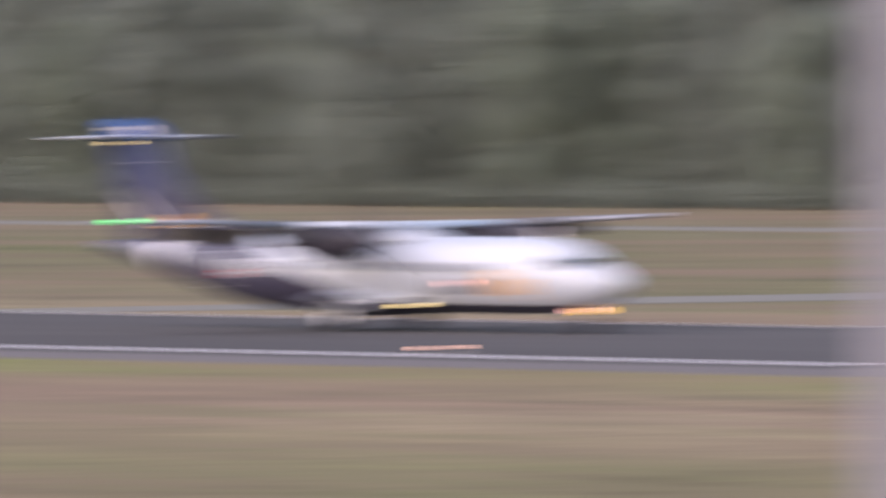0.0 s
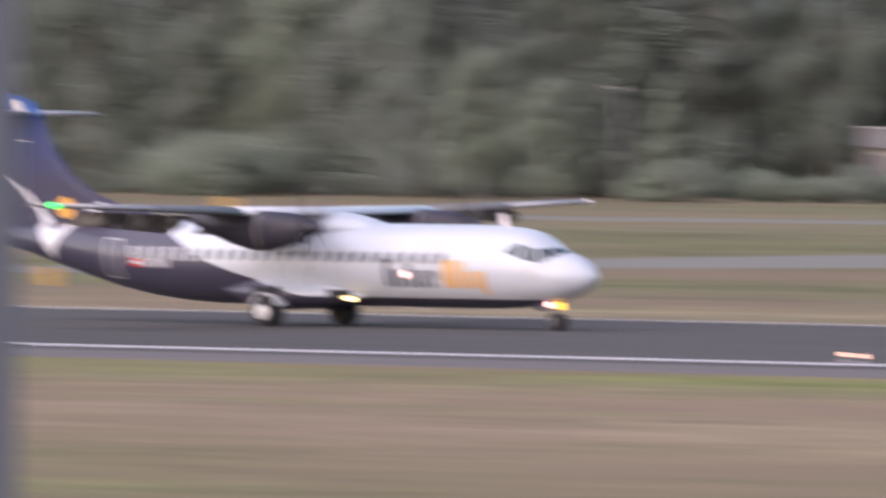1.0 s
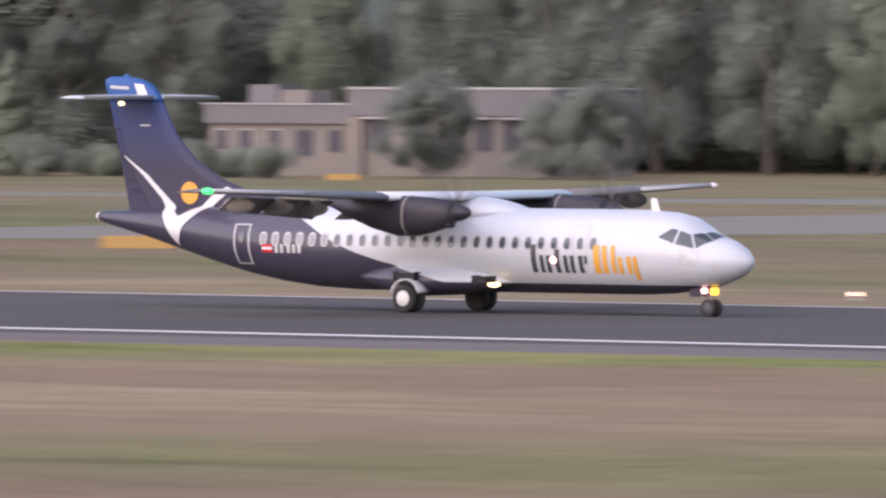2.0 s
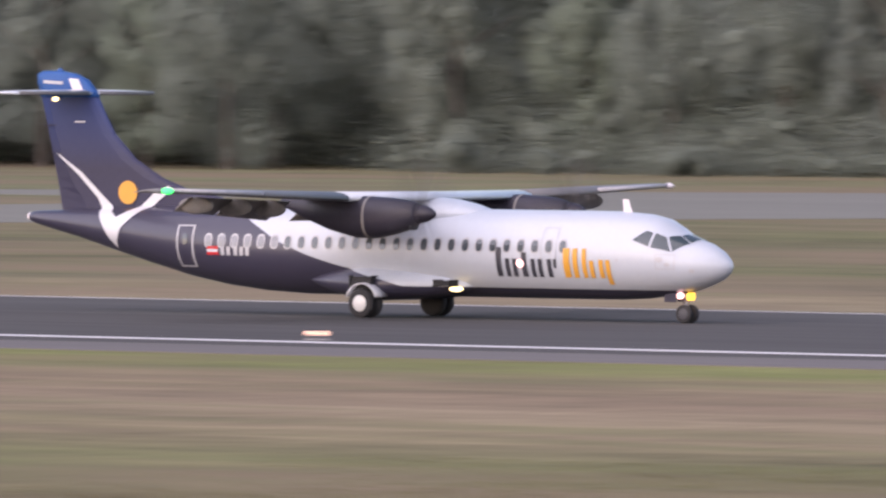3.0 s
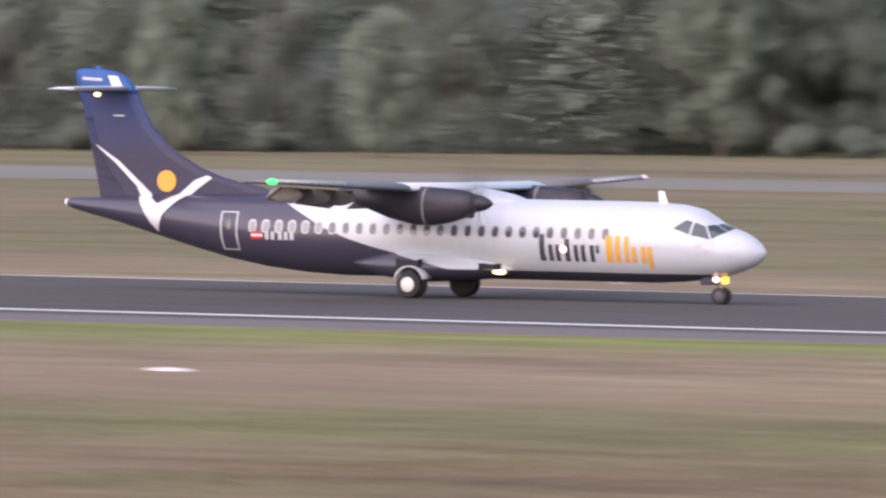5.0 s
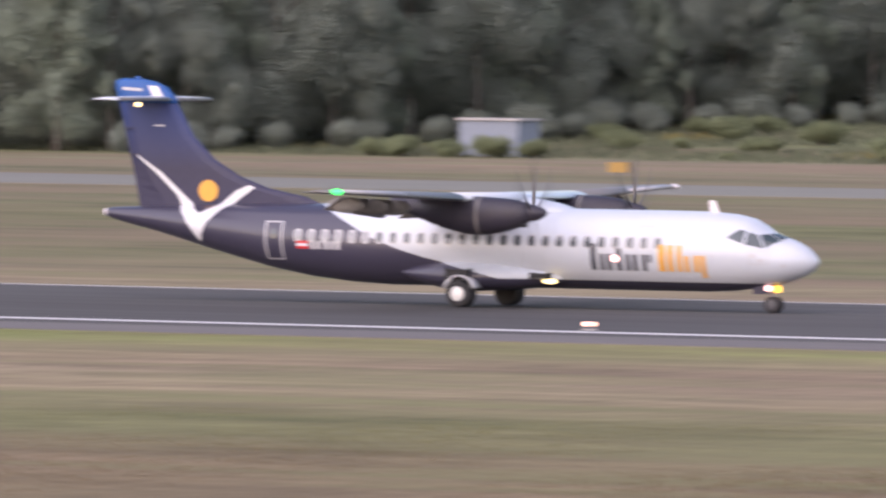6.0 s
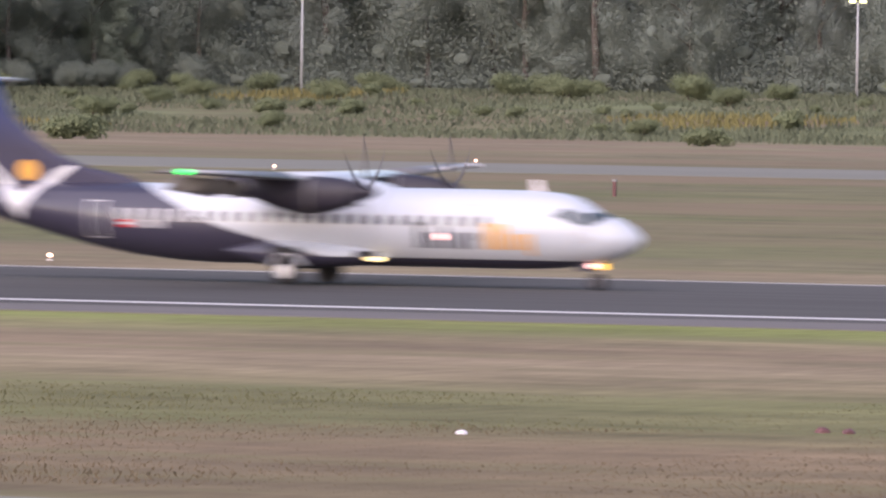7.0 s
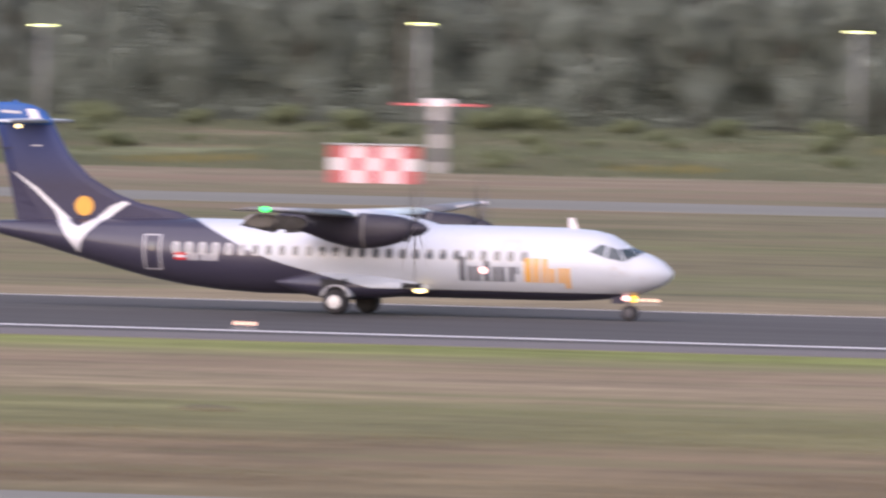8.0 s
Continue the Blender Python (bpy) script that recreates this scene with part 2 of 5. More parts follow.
    green = nt.nodes.new("ShaderNodeMix")
    green.data_type = "RGBA"
    green.inputs["B"].default_value = (0.162, 0.164, 0.068, 1)
    L(strip.outputs[0], green.inputs["Factor"])
    L(mul.outputs["Result"], green.inputs["A"])
    L(green.outputs["Result"], red.inputs["A"])
    L(red.outputs["Result"], b.inputs["Base Color"])
    bp = nt.nodes.new("ShaderNodeBump")
    bp.inputs["Strength"].default_value = 0.6
    bp.inputs["Distance"].default_value = 0.12
    L(fine, bp.inputs["Height"])
    L(bp.outputs[0], b.inputs["Normal"])
    return m


M_GRASS = ground_mat()
M_ASPHALT = mat("runway_asphalt", (0.092, 0.085, 0.082), 0.95, vary=0.22, scale=0.05, fine=0.6, bump=0.15, spec=0.08, stretch=(0.10, 1, 1))
M_SHOULDER = mat("shoulder_asphalt", (0.160, 0.143, 0.136), 0.95, vary=0.12, scale=0.05, fine=0.8, bump=0.15, spec=0.1, stretch=(0.15, 1, 1))
M_TAXI = mat("taxiway_concrete", (0.205, 0.194, 0.166), 0.95, vary=0.10, scale=0.03, fine=0.5, spec=0.1, stretch=(0.3, 1, 1))
M_LINE = mat("runway_paint", (0.62, 0.59, 0.59), 0.8, vary=0.10, scale=0.3, fine=4.0)
M_WHITE = mat("aircraft_white", (0.500, 0.522, 0.570), 0.40, vary=0.03, scale=0.7, fine=7.0, coat=0.3)
M_NAVY = mat("aircraft_navy", (0.041, 0.037, 0.062), 0.5, vary=0.12, scale=0.6, fine=6.0, spec=0.3)
M_BLUE = mat("aircraft_blue", (0.022, 0.085, 0.270), 0.45, vary=0.10, scale=0.6, fine=6.0, spec=0.3)
# grey wing paint, darkened to carry the shade of the underside
M_GREY = mat("shaded_wing_grey", (0.155, 0.148, 0.150), 0.5, vary=0.08, scale=0.8, fine=8.0)
M_FLAP = mat("flap_grey", (0.22, 0.20, 0.19), 0.55, vary=0.22, scale=1.2, fine=9.0)
# bright edge metal, with the sky light on its upper half painted in
M_BOOT = mat("lit_polished_edge", (0.56, 0.52, 0.53), 0.5, vary=0.15)
M_NACELLE = mat("nacelle_paint", (0.032, 0.028, 0.040), 0.45, vary=0.2, scale=0.8, fine=7.0, spec=0.35)
# aft panes look lit from inside; that light is put into the glass colour
M_LITPANE = mat("lit_cabin_glass", (0.26, 0.26, 0.28), 0.2, vary=0.15, spec=0.6)
M_TYRE = mat("tyre_rubber", (0.028, 0.026, 0.028), 0.8, vary=0.2, fine=60)
M_HUB = mat("wheel_hub", (0.62, 0.61, 0.62), 0.4, metal=0.3, vary=0.1)
M_STRUT = mat("gear_strut", (0.22, 0.22, 0.24), 0.4, metal=0.5, vary=0.1)
M_DARK = mat("dark_recess", (0.020, 0.019, 0.022), 0.7, vary=0.2)
M_GLASS = mat("cabin_glass", (0.075, 0.085, 0.095), 0.12, vary=0.15, spec=0.8)
M_PANE = mat("cockpit_glass", (0.045, 0.060, 0.065), 0.08, vary=0.15, spec=0.9)
M_RIM = mat("window_surround", (0.45, 0.44, 0.46), 0.4, vary=0.08)
M_ORANGE = mat("marking_orange", (0.70, 0.335, 0.045), 0.4, vary=0.05)
M_INK = mat("marking_grey", (0.050, 0.050, 0.062), 0.4, vary=0.08)
M_RED = mat("marking_red", (0.55, 0.020, 0.025), 0.4, vary=0.06)
M_SILVER = mat("marking_silver", (0.62, 0.61, 0.64), 0.35, vary=0.05)
M_BLADE = mat("propeller_blade", (0.11, 0.10, 0.10), 0.4, vary=0.1)
M_WARM = glow("landing_lamp", (1.0, 0.80, 0.36), 2.4)
M_AMBER = glow("taxi_lamp", (1.0, 0.58, 0.05), 1.5)
M_PINK = glow("side_lamp", (1.0, 0.56, 0.50), 2.4)
M_GREEN = glow("green_lamp", (0.01, 1.0, 0.15), 1.6)
M_EDGE = glow("edge_lamp", (1.0, 0.58, 0.40), 3.2)
M_FLOOD = glow("flood_lamp", (0.92, 1.0, 0.42), 3.0)
M_POST = mat("galvanised_post", (0.178, 0.172, 0.192), 0.85, metal=0.0, vary=0.05, scale=2.0, fine=30)
M_BARK = mat("bark", (0.115, 0.095, 0.080), 0.9, vary=0.3, scale=1.0, fine=9.0, bump=0.5)
# wood foliage lifted pale and grey: distant haze is put into these colours
M_LEAF = leaf_mat("hazed_broad_leaves", (0.277, 0.311, 0.260), (0.325, 0.362, 0.302))
M_PALE = leaf_mat("hazed_pale_leaves", (0.298, 0.345, 0.271), (0.353, 0.401, 0.305))
M_NEEDLE = leaf_mat("hazed_needles", (0.260, 0.292, 0.255), (0.310, 0.342, 0.294))
M_RUST = leaf_mat("hazed_rusty_leaves", (0.290, 0.300, 0.248), (0.318, 0.318, 0.262))
M_WEED = leaf_mat("weeds", (0.165, 0.184, 0.112), (0.205, 0.220, 0.134))
# darker copy of the leaf colours, for the shade low in the wood
M_UNDER_SHADE = leaf_mat("shaded_undergrowth_leaves", (0.206, 0.235, 0.190), (0.255, 0.285, 0.231))
M_SHRUB = leaf_mat("shrub_leaves", (0.218, 0.250, 0.138), (0.270, 0.300, 0.166))
M_FLOWER = leaf_mat("yellow_weeds", (0.250, 0.225, 0.095), (0.330, 0.270, 0.085))
M_GREEN_GRASS = leaf_mat("green_grass", (0.210, 0.195, 0.092), (0.260, 0.240, 0.112))
M_TUSSOCK = leaf_mat("tussock", (0.225, 0.170, 0.100), (0.275, 0.205, 0.122))
# for the added sheet behind the wood, kept pale to lift dark gaps
M_BACKING = mat("wood_backing", (0.271, 0.305, 0.271), 0.95, vary=0.35, scale=0.12, fine=0.6, spec=0.05, stretch=(1, 1, 0.6))
M_WALL = mat("building_render", (0.195, 0.172, 0.156), 0.9, vary=0.10, scale=0.4, fine=3.0)
M_FASCIA = mat("grey_fascia", (0.140, 0.134, 0.142), 0.7, vary=0.10, scale=0.4, fine=4.0)
M_TRIM = mat("pale_trim", (0.36, 0.34, 0.34), 0.7, vary=0.06)
M_SIGN_Y = mat("sign_yellow", (0.37, 0.36, 0.09), 0.5, vary=0.06)
M_SIGN_O = mat("sign_orange", (0.42, 0.25, 0.07), 0.5, vary=0.06)
M_SHED_R = mat("shed_red", (0.50, 0.105, 0.110), 0.6, vary=0.08)
M_SHED_W = mat("shed_white", (0.70, 0.64, 0.66), 0.6, vary=0.06)
M_SHED_B = mat("shed_blue_grey", (0.200, 0.225, 0.275), 0.7, vary=0.12)
M_TURF = mat("tussock_turf", (0.142, 0.128, 0.080), 0.95, vary=0.25, scale=2.0, fine=14.0, bump=0.6, spec=0.05)
M_BROWN = mat("dark_red_paint", (0.13, 0.055, 0.055), 0.7, vary=0.15)
M_SHADE = mat("dim_window", (0.070, 0.066, 0.080), 0.6, vary=0.15, spec=0.2)
M_MAST = mat("mast_metal", (0.42, 0.41, 0.42), 0.6, vary=0.08)
M_STONE = mat("pale_concrete", (0.50, 0.46, 0.43), 0.9, vary=0.12)


# ---------------------------------------------------------------- mesh helpers
def ob_from(name, verts, faces, material, parent=None, label="", smooth=False):
    me = bpy.data.meshes.new(name)
    me.from_pydata([tuple(v) for v in verts], [], faces)
    me.materials.append(material)
    if smooth:
        me.shade_smooth()
    me.update()
    ob = new(name, me)
    ob.parent = parent
    if label:
        ob["label"] = label
    return ob


def part(name, bm, material, parent, label="", smooth=False):
    """One bmesh as one mesh object under a thing or a part."""
    bmesh.ops.recalc_face_normals(bm, faces=bm.faces)
    me = bpy.data.meshes.new(name)
    bm.to_mesh(me)
    bm.free()
    me.materials.append(material)
    if smooth:
        me.shade_smooth()
    ob = new(name, me)
    ob.parent = parent
    if label:
        ob["label"] = label
    return ob


def box(bm, x0, y0, z0, x1, y1, z1, bevel=0.0):
    r = bmesh.ops.create_cube(bm, size=1)
    for v in r["verts"]:
        v.co = Vector(((x0 + x1) / 2 + v.co.x * (x1 - x0), (y0 + y1) / 2 + v.co.y * (y1 - y0), (z0 + z1) / 2 + v.co.z * (z1 - z0)))
    if bevel:
        edges = {e for v in r["verts"] for e in v.link_edges}
        bmesh.ops.bevel(bm, geom=list(edges), offset=bevel, segments=2, affect="EDGES")
    return bm


def rod(bm, a, b, r0, r1=None, n=10):
    a, b = Vector(a), Vector(b)
    d = b - a
    m = Matrix.Translation((a + b) / 2) @ d.to_track_quat("Z", "Y").to_matrix().to_4x4()
    bmesh.ops.create_cone(bm, cap_ends=True, segments=n, radius1=r0, radius2=r0 if r1 is None else r1, depth=d.length, matrix=m)
    return bm


def ball(bm, c, rx, ry, rz, u=14, v=9):
    m = Matrix.Translation(c) @ Matrix.Diagonal((rx, ry, rz, 1))
    bmesh.ops.create_uvsphere(bm, u_segments=u, v_segments=v, radius=1, matrix=m)
    return bm


def thing(name, m, label, category, group="", kind=""):
    e = new(name)
    e.matrix_world = m
    e.empty_display_size = 0.5
    return tagged(e, label, category, group, kind)


def rings(loops, closed=True):
    """Vertices and quads through equal loops of points, capped at both ends."""
    n = len(loops[0])
    verts = [p for lp in loops for p in lp]
    faces = [(i * n + j, i * n + (j + 1) % n, (i + 1) * n + (j + 1) % n, (i + 1) * n + j) for i in range(len(loops) - 1) for j in range(n)]
    faces += [tuple(range(n - 1, -1, -1)), tuple(range((len(loops) - 1) * n, len(loops) * n))]
    return verts, faces


# ---------------------------------------------------------------- ground and pavements
def smooth01(v):
    v = np.clip(v, 0, 1)
    return v * v * (3 - 2 * v)


def ground_z(x, y):
    return 2.6 * smooth01((y - 425) / 130) * smooth01((x + 545) / 70)


def build_ground():
    xs = np.unique(np.concatenate([np.linspace(-4200, -1100, 16), np.linspace(-1100, 100, 101), np.linspace(100, 3500, 16)]))
    ys = np.unique(np.concatenate([np.linspace(-1500, 0, 12), np.linspace(0, 380, 8), np.linspace(380, 620, 41), np.linspace(620, 4300, 14)]))
    gx, gy = np.meshgrid(xs, ys)
    gz = ground_z(gx, gy)
    n = len(xs)
    verts = np.stack([gx.ravel(), gy.ravel(), gz.ravel()], 1)
    faces = [(j * n + i, j * n + i + 1, (j + 1) * n + i + 1, (j + 1) * n + i) for j in range(len(ys) - 1) for i in range(n - 1)]
    g = ob_from("ground", verts, faces, M_GRASS, smooth=True)
    tagged(g, "flat airfield of dry mown grass in green and tan bands", "ground", kind="structure")


def slab(name, pts, z, material, label, category, thick=0.3):
    """A flat pavement of a given outline, sunk into the ground, its top at z."""
    bm = bmesh.new()
    top = [bm.verts.new((x, y, z)) for x, y in pts]
    f = bm.faces.new(top)
    r = bmesh.ops.extrude_face_region(bm, geom=[f])
    for v in r["geom"]:
        if isinstance(v, bmesh.types.BMVert):
            v.co.z -= thick
    ob = part(name, bm, material, None)
    return tagged(ob, label, category, kind="structure")


build_ground()
X0, X1 = -2200, 1800
slab("runway", [(X0, -31), (X1, -31), (X1, 15.5), (X0, 15.5)], 0.030, M_ASPHALT, "dark grooved asphalt runway with worn tyre marks", "runway")
slab("road_shoulder", [(X0, -38), (X1, -38), (X1, -31.01), (X0, -31.01)], 0.024, M_SHOULDER, "paler asphalt shoulder along the runway edge", "shoulder")
slab("trim_line", [(X0, -27.75), (X1, -27.75), (X1, -26.65), (X0, -26.65)], 0.040, M_LINE, "white painted runway edge line", "marking", 0.008)
slab("trim_line", [(X0, 14.5), (X1, 14.5), (X1, 14.85), (X0, 14.85)], 0.040, M_LINE, "white painted runway edge line", "marking", 0.008)
slab("road_taxiway", [(-546, 16), (-546, 244), (-1900, 228), (-1900, 244), (-600, 258), (-546, 300), (-300, 300), (X1, 306), (X1, 264), (-300, 262), (-425, 256),
                      (-470, 235), (-491, 185), (-509, 135), (-527, 100), (-533, 70), (-538, 16)], 0.022, M_TAXI,
     "pale grey taxiway joining and running along the runway", "taxiway")
slab("road_apron", [(-420, -157.5), (60, -157.5), (60, -185), (-420, -185)], 0.022, M_TAXI, "pale grey service road across the grass", "road")


# ---------------------------------------------------------------- aircraft
STATIONS = [(0, 1.82, .03, .03), (-.05, 1.82, .15, .16), (-.16, 1.82, .27, .30), (-.4, 1.84, .46, .52), (-.8, 1.86, .65, .76), (-1.25, 1.86, .80, .95),
            (-1.6, 1.88, .90, 1.06), (-2.0, 1.98, 1.06, 1.17), (-2.4, 2.06, 1.20, 1.25), (-3.0, 2.09, 1.30, 1.34), (-4.0, 2.10, 1.36, 1.41), (-5.2, 2.10, 1.37, 1.43),
            (-16.0, 2.10, 1.37, 1.43), (-17.5, 2.14, 1.34, 1.42), (-19.0, 2.22, 1.26, 1.36), (-20.5, 2.34, 1.12, 1.24), (-22.0, 2.50, .92, 1.06),
            (-23.5, 2.67, .70, .84), (-25.0, 2.83, .46, .58), (-26.2, 2.94, .30, .37), (-26.9, 3.01, .20, .24), (-27.1, 3.03, .14, .16), (-27.17, 3.03, .05, .05)]
SX = [-s[0] for s in STATIONS]


def section(x):
    return [float(np.interp(-x, SX, [s[k] for s in STATIONS])) for k in (1, 2, 3)]


def skin(x, z, side=-1):
    """y of the fuselage skin at a length and height."""
    zc, rz, ry = section(x)
    return side * ry * math.sqrt(max(0.0, 1 - ((z - zc) / rz) ** 2))


FIN_Z = [3.0, 3.7, 3.97, 4.32, 4.9, 5.7, 6.27, 7.08, 7.40, 7.60, 7.70]
FIN_LE = [-17.6, -19.4, -20.85, -21.85, -22.9, -23.75, -24.1, -24.55, -24.85, -25.3, -25.9]
FIN_TE = [-25.8, -25.95, -26.0, -26.08, -26.22, -26.42, -26.56, -26.78, -26.86, -26.86, -26.6]
FIN_T = [.17, .17, .17, .17, .165, .155, .15, .17, .16, .12, .03]


def fin_half(x, z):
    le, te, t = (float(np.interp(z, FIN_Z, k)) for k in (FIN_LE, FIN_TE, FIN_T))
    s = (le - x) / (le - te)
    if s <= 0 or s >= 1:
        return 0.0
    return t * min(1.0, 3.0 * math.sqrt(s * min(1, 2.2 - 2.2 * s)) * (1 - 0.35 * s))


def flank(x, z):
    """Outermost surface of fuselage or fin at a length and height."""
    return max(abs(skin(x, z)), fin_half(x, z) if z > 3.0 else 0)


def decal(name, corners, material, parent, side=-1, label="", nu=6, nv=6, lift=0.014):
    """A thin painted patch laid on the skin; corners (x, z) run round it."""
    (a, b, c, d) = [np.array(p) for p in corners]
    verts, faces = [], []
    for j in range(nv + 1):
        for i in range(nu + 1):
            u, v = i / nu, j / nv
            p = (a * (1 - u) + b * u) * (1 - v) + (d * (1 - u) + c * u) * v
            verts.append((p[0], side * (flank(p[0], p[1]) + lift), p[1]))
    n = nu + 1
    faces = [(j * n + i, j * n + i + 1, (j + 1) * n + i + 1, (j + 1) * n + i) for j in range(nv) for i in range(nu)]
    if side > 0:
        faces = [f[::-1] for f in faces]
    return ob_from(name, verts, faces, material, parent, label, True)


def oval(name, cx, cz, w, h, material, parent, side=-1, lift=0.012, label="", power=3.0, n=18):
    """A rounded patch on the skin: cabin window, dot, lamp."""
    verts = [(cx, side * (flank(cx, cz) + lift), cz)]
    for k in range(n):
        a = 2 * math.pi * k / n
        c, s = math.cos(a), math.sin(a)
        r = (abs(c) ** power + abs(s) ** power) ** (-1 / power)
        x, z = cx + w / 2 * r * c, cz + h / 2 * r * s
        verts.append((x, side * (flank(x, z) + lift), z))
    faces = [(0, 1 + k, 1 + (k + 1) % n) if side < 0 else (0, 1 + (k + 1) % n, 1 + k) for k in range(n)]
    return ob_from(name, verts, faces, material, parent, label)


def livery_mat():
    """White forward body; navy tail, belly and a slanting curved border between them."""
    m = mat("body_livery", (0.500, 0.522, 0.570), 0.40, vary=0.03, scale=0.7, fine=7.0, coat=0.3)
    nt = m.node_tree
    L = nt.links.new
    b = nt.nodes["Principled BSDF"]
    white = b.inputs["Base Color"].links[0].from_socket
    co = nt.nodes.new("ShaderNodeTexCoord")
    sep = nt.nodes.new("ShaderNodeSeparateXYZ")
    L(co.outputs["Object"], sep.inputs[0])
    ramp = nt.nodes.new("ShaderNodeValToRGB")
    pts = [(1.0, -11.0), (1.25, -12.0), (1.5, -13.2), (1.75, -14.3), (2.0, -15.2), (2.4, -16.3), (2.8, -17.1), (3.3, -18.2), (3.6, -18.9)]
    el = ramp.color_ramp.elements
    while len(el) < len(pts):
        el.new(0.5)
    for e, (z, x) in zip(el, pts):
        e.position = (z - 0.5) / 3.5
        e.color = (-x / 30, -x / 30, -x / 30, 1)
    zz = nt.nodes.new("ShaderNodeMath")
    zz.operation = "MULTIPLY_ADD"
    zz.inputs[1].default_value = 1 / 3.5
    zz.inputs[2].default_value = -0.5 / 3.5
    L(sep.outputs[2], zz.inputs[0])
    L(zz.outputs[0], ramp.inputs[0])
    bx = nt.nodes.new("ShaderNodeMath")
    bx.operation = "MULTIPLY"
    bx.inputs[1].default_value = -30.0
    L(ramp.outputs[0], bx.inputs[0])
    aft = nt.nodes.new("ShaderNodeMath")
    aft.operation = "LESS_THAN"
    L(sep.outputs[0], aft.inputs[0])
    L(bx.outputs[0], aft.inputs[1])
    low = nt.nodes.new("ShaderNodeMath")
    low.operation = "LESS_THAN"
    low.inputs[1].default_value = 1.06
    L(sep.outputs[2], low.inputs[0])
    tot = nt.nodes.new("ShaderNodeMath")
    tot.operation = "MAXIMUM"
    L(aft.outputs[0], tot.inputs[0])
    L(low.outputs[0], tot.inputs[1])
    mix = nt.nodes.new("ShaderNodeMix")
    mix.data_type = "RGBA"
    mix.inputs["B"].default_value = (0.041, 0.037, 0.062, 1)
    L(tot.outputs[0], mix.inputs["Factor"])
    L(white, mix.inputs["A"])
    L(mix.outputs["Result"], b.inputs["Base Color"])
    return m


M_BODY = livery_mat()


def fin_paint():
    """Navy fin paint that turns bluer towards the top."""
    m = mat("fin_paint", (0.038, 0.035, 0.066), 0.5, vary=0.10, scale=0.5, fine=5.0, spec=0.3)
    nt = m.node_tree
    b = nt.nodes["Principled BSDF"]
    base = b.inputs["Base Color"].links[0].from_socket
    co = nt.nodes.new("ShaderNodeTexCoord")
    sep = nt.nodes.new("ShaderNodeSeparateXYZ")
    rng = nt.nodes.new("ShaderNodeMapRange")
    rng.inputs["From Min"].default_value = 4.6
    rng.inputs["From Max"].default_value = 7.2
    mix = nt.nodes.new("ShaderNodeMix")
    mix.data_type = "RGBA"
    mix.inputs["B"].default_value = (0.026, 0.050, 0.175, 1)
    nt.links.new(co.outputs["Object"], sep.inputs[0])
    nt.links.new(sep.outputs[2], rng.inputs[0])
    nt.links.new(rng.outputs[0], mix.inputs["Factor"])
    nt.links.new(base, mix.inputs["A"])
    nt.links.new(mix.outputs["Result"], b.inputs["Base Color"])
    return m


M_FIN = fin_paint()


def airfoil(x_le, chord, y, z, thick=0.15, n=9, tilt=0.0):
    """A closed wing section in the x-z plane, leading edge forward."""
    up, lo = [], []
    for k in range(n):
        s = 0.5 - 0.5 * math.cos(math.pi * k / (n - 1))
        t = thick * chord * (1.48 * math.sqrt(s) - 0.63 * s - 1.758 * s * s + 1.4215 * s ** 3 - 0.5075 * s ** 4)
        cam_z = 0.03 * chord * 4 * s * (1 - s)
        up.append((x_le - s * chord, y, z + cam_z + t - tilt * s * chord))
        lo.append((x_le - s * chord, y, z + cam_z - 0.8 * t - tilt * s * chord))
    return up + lo[-2:0:-1]


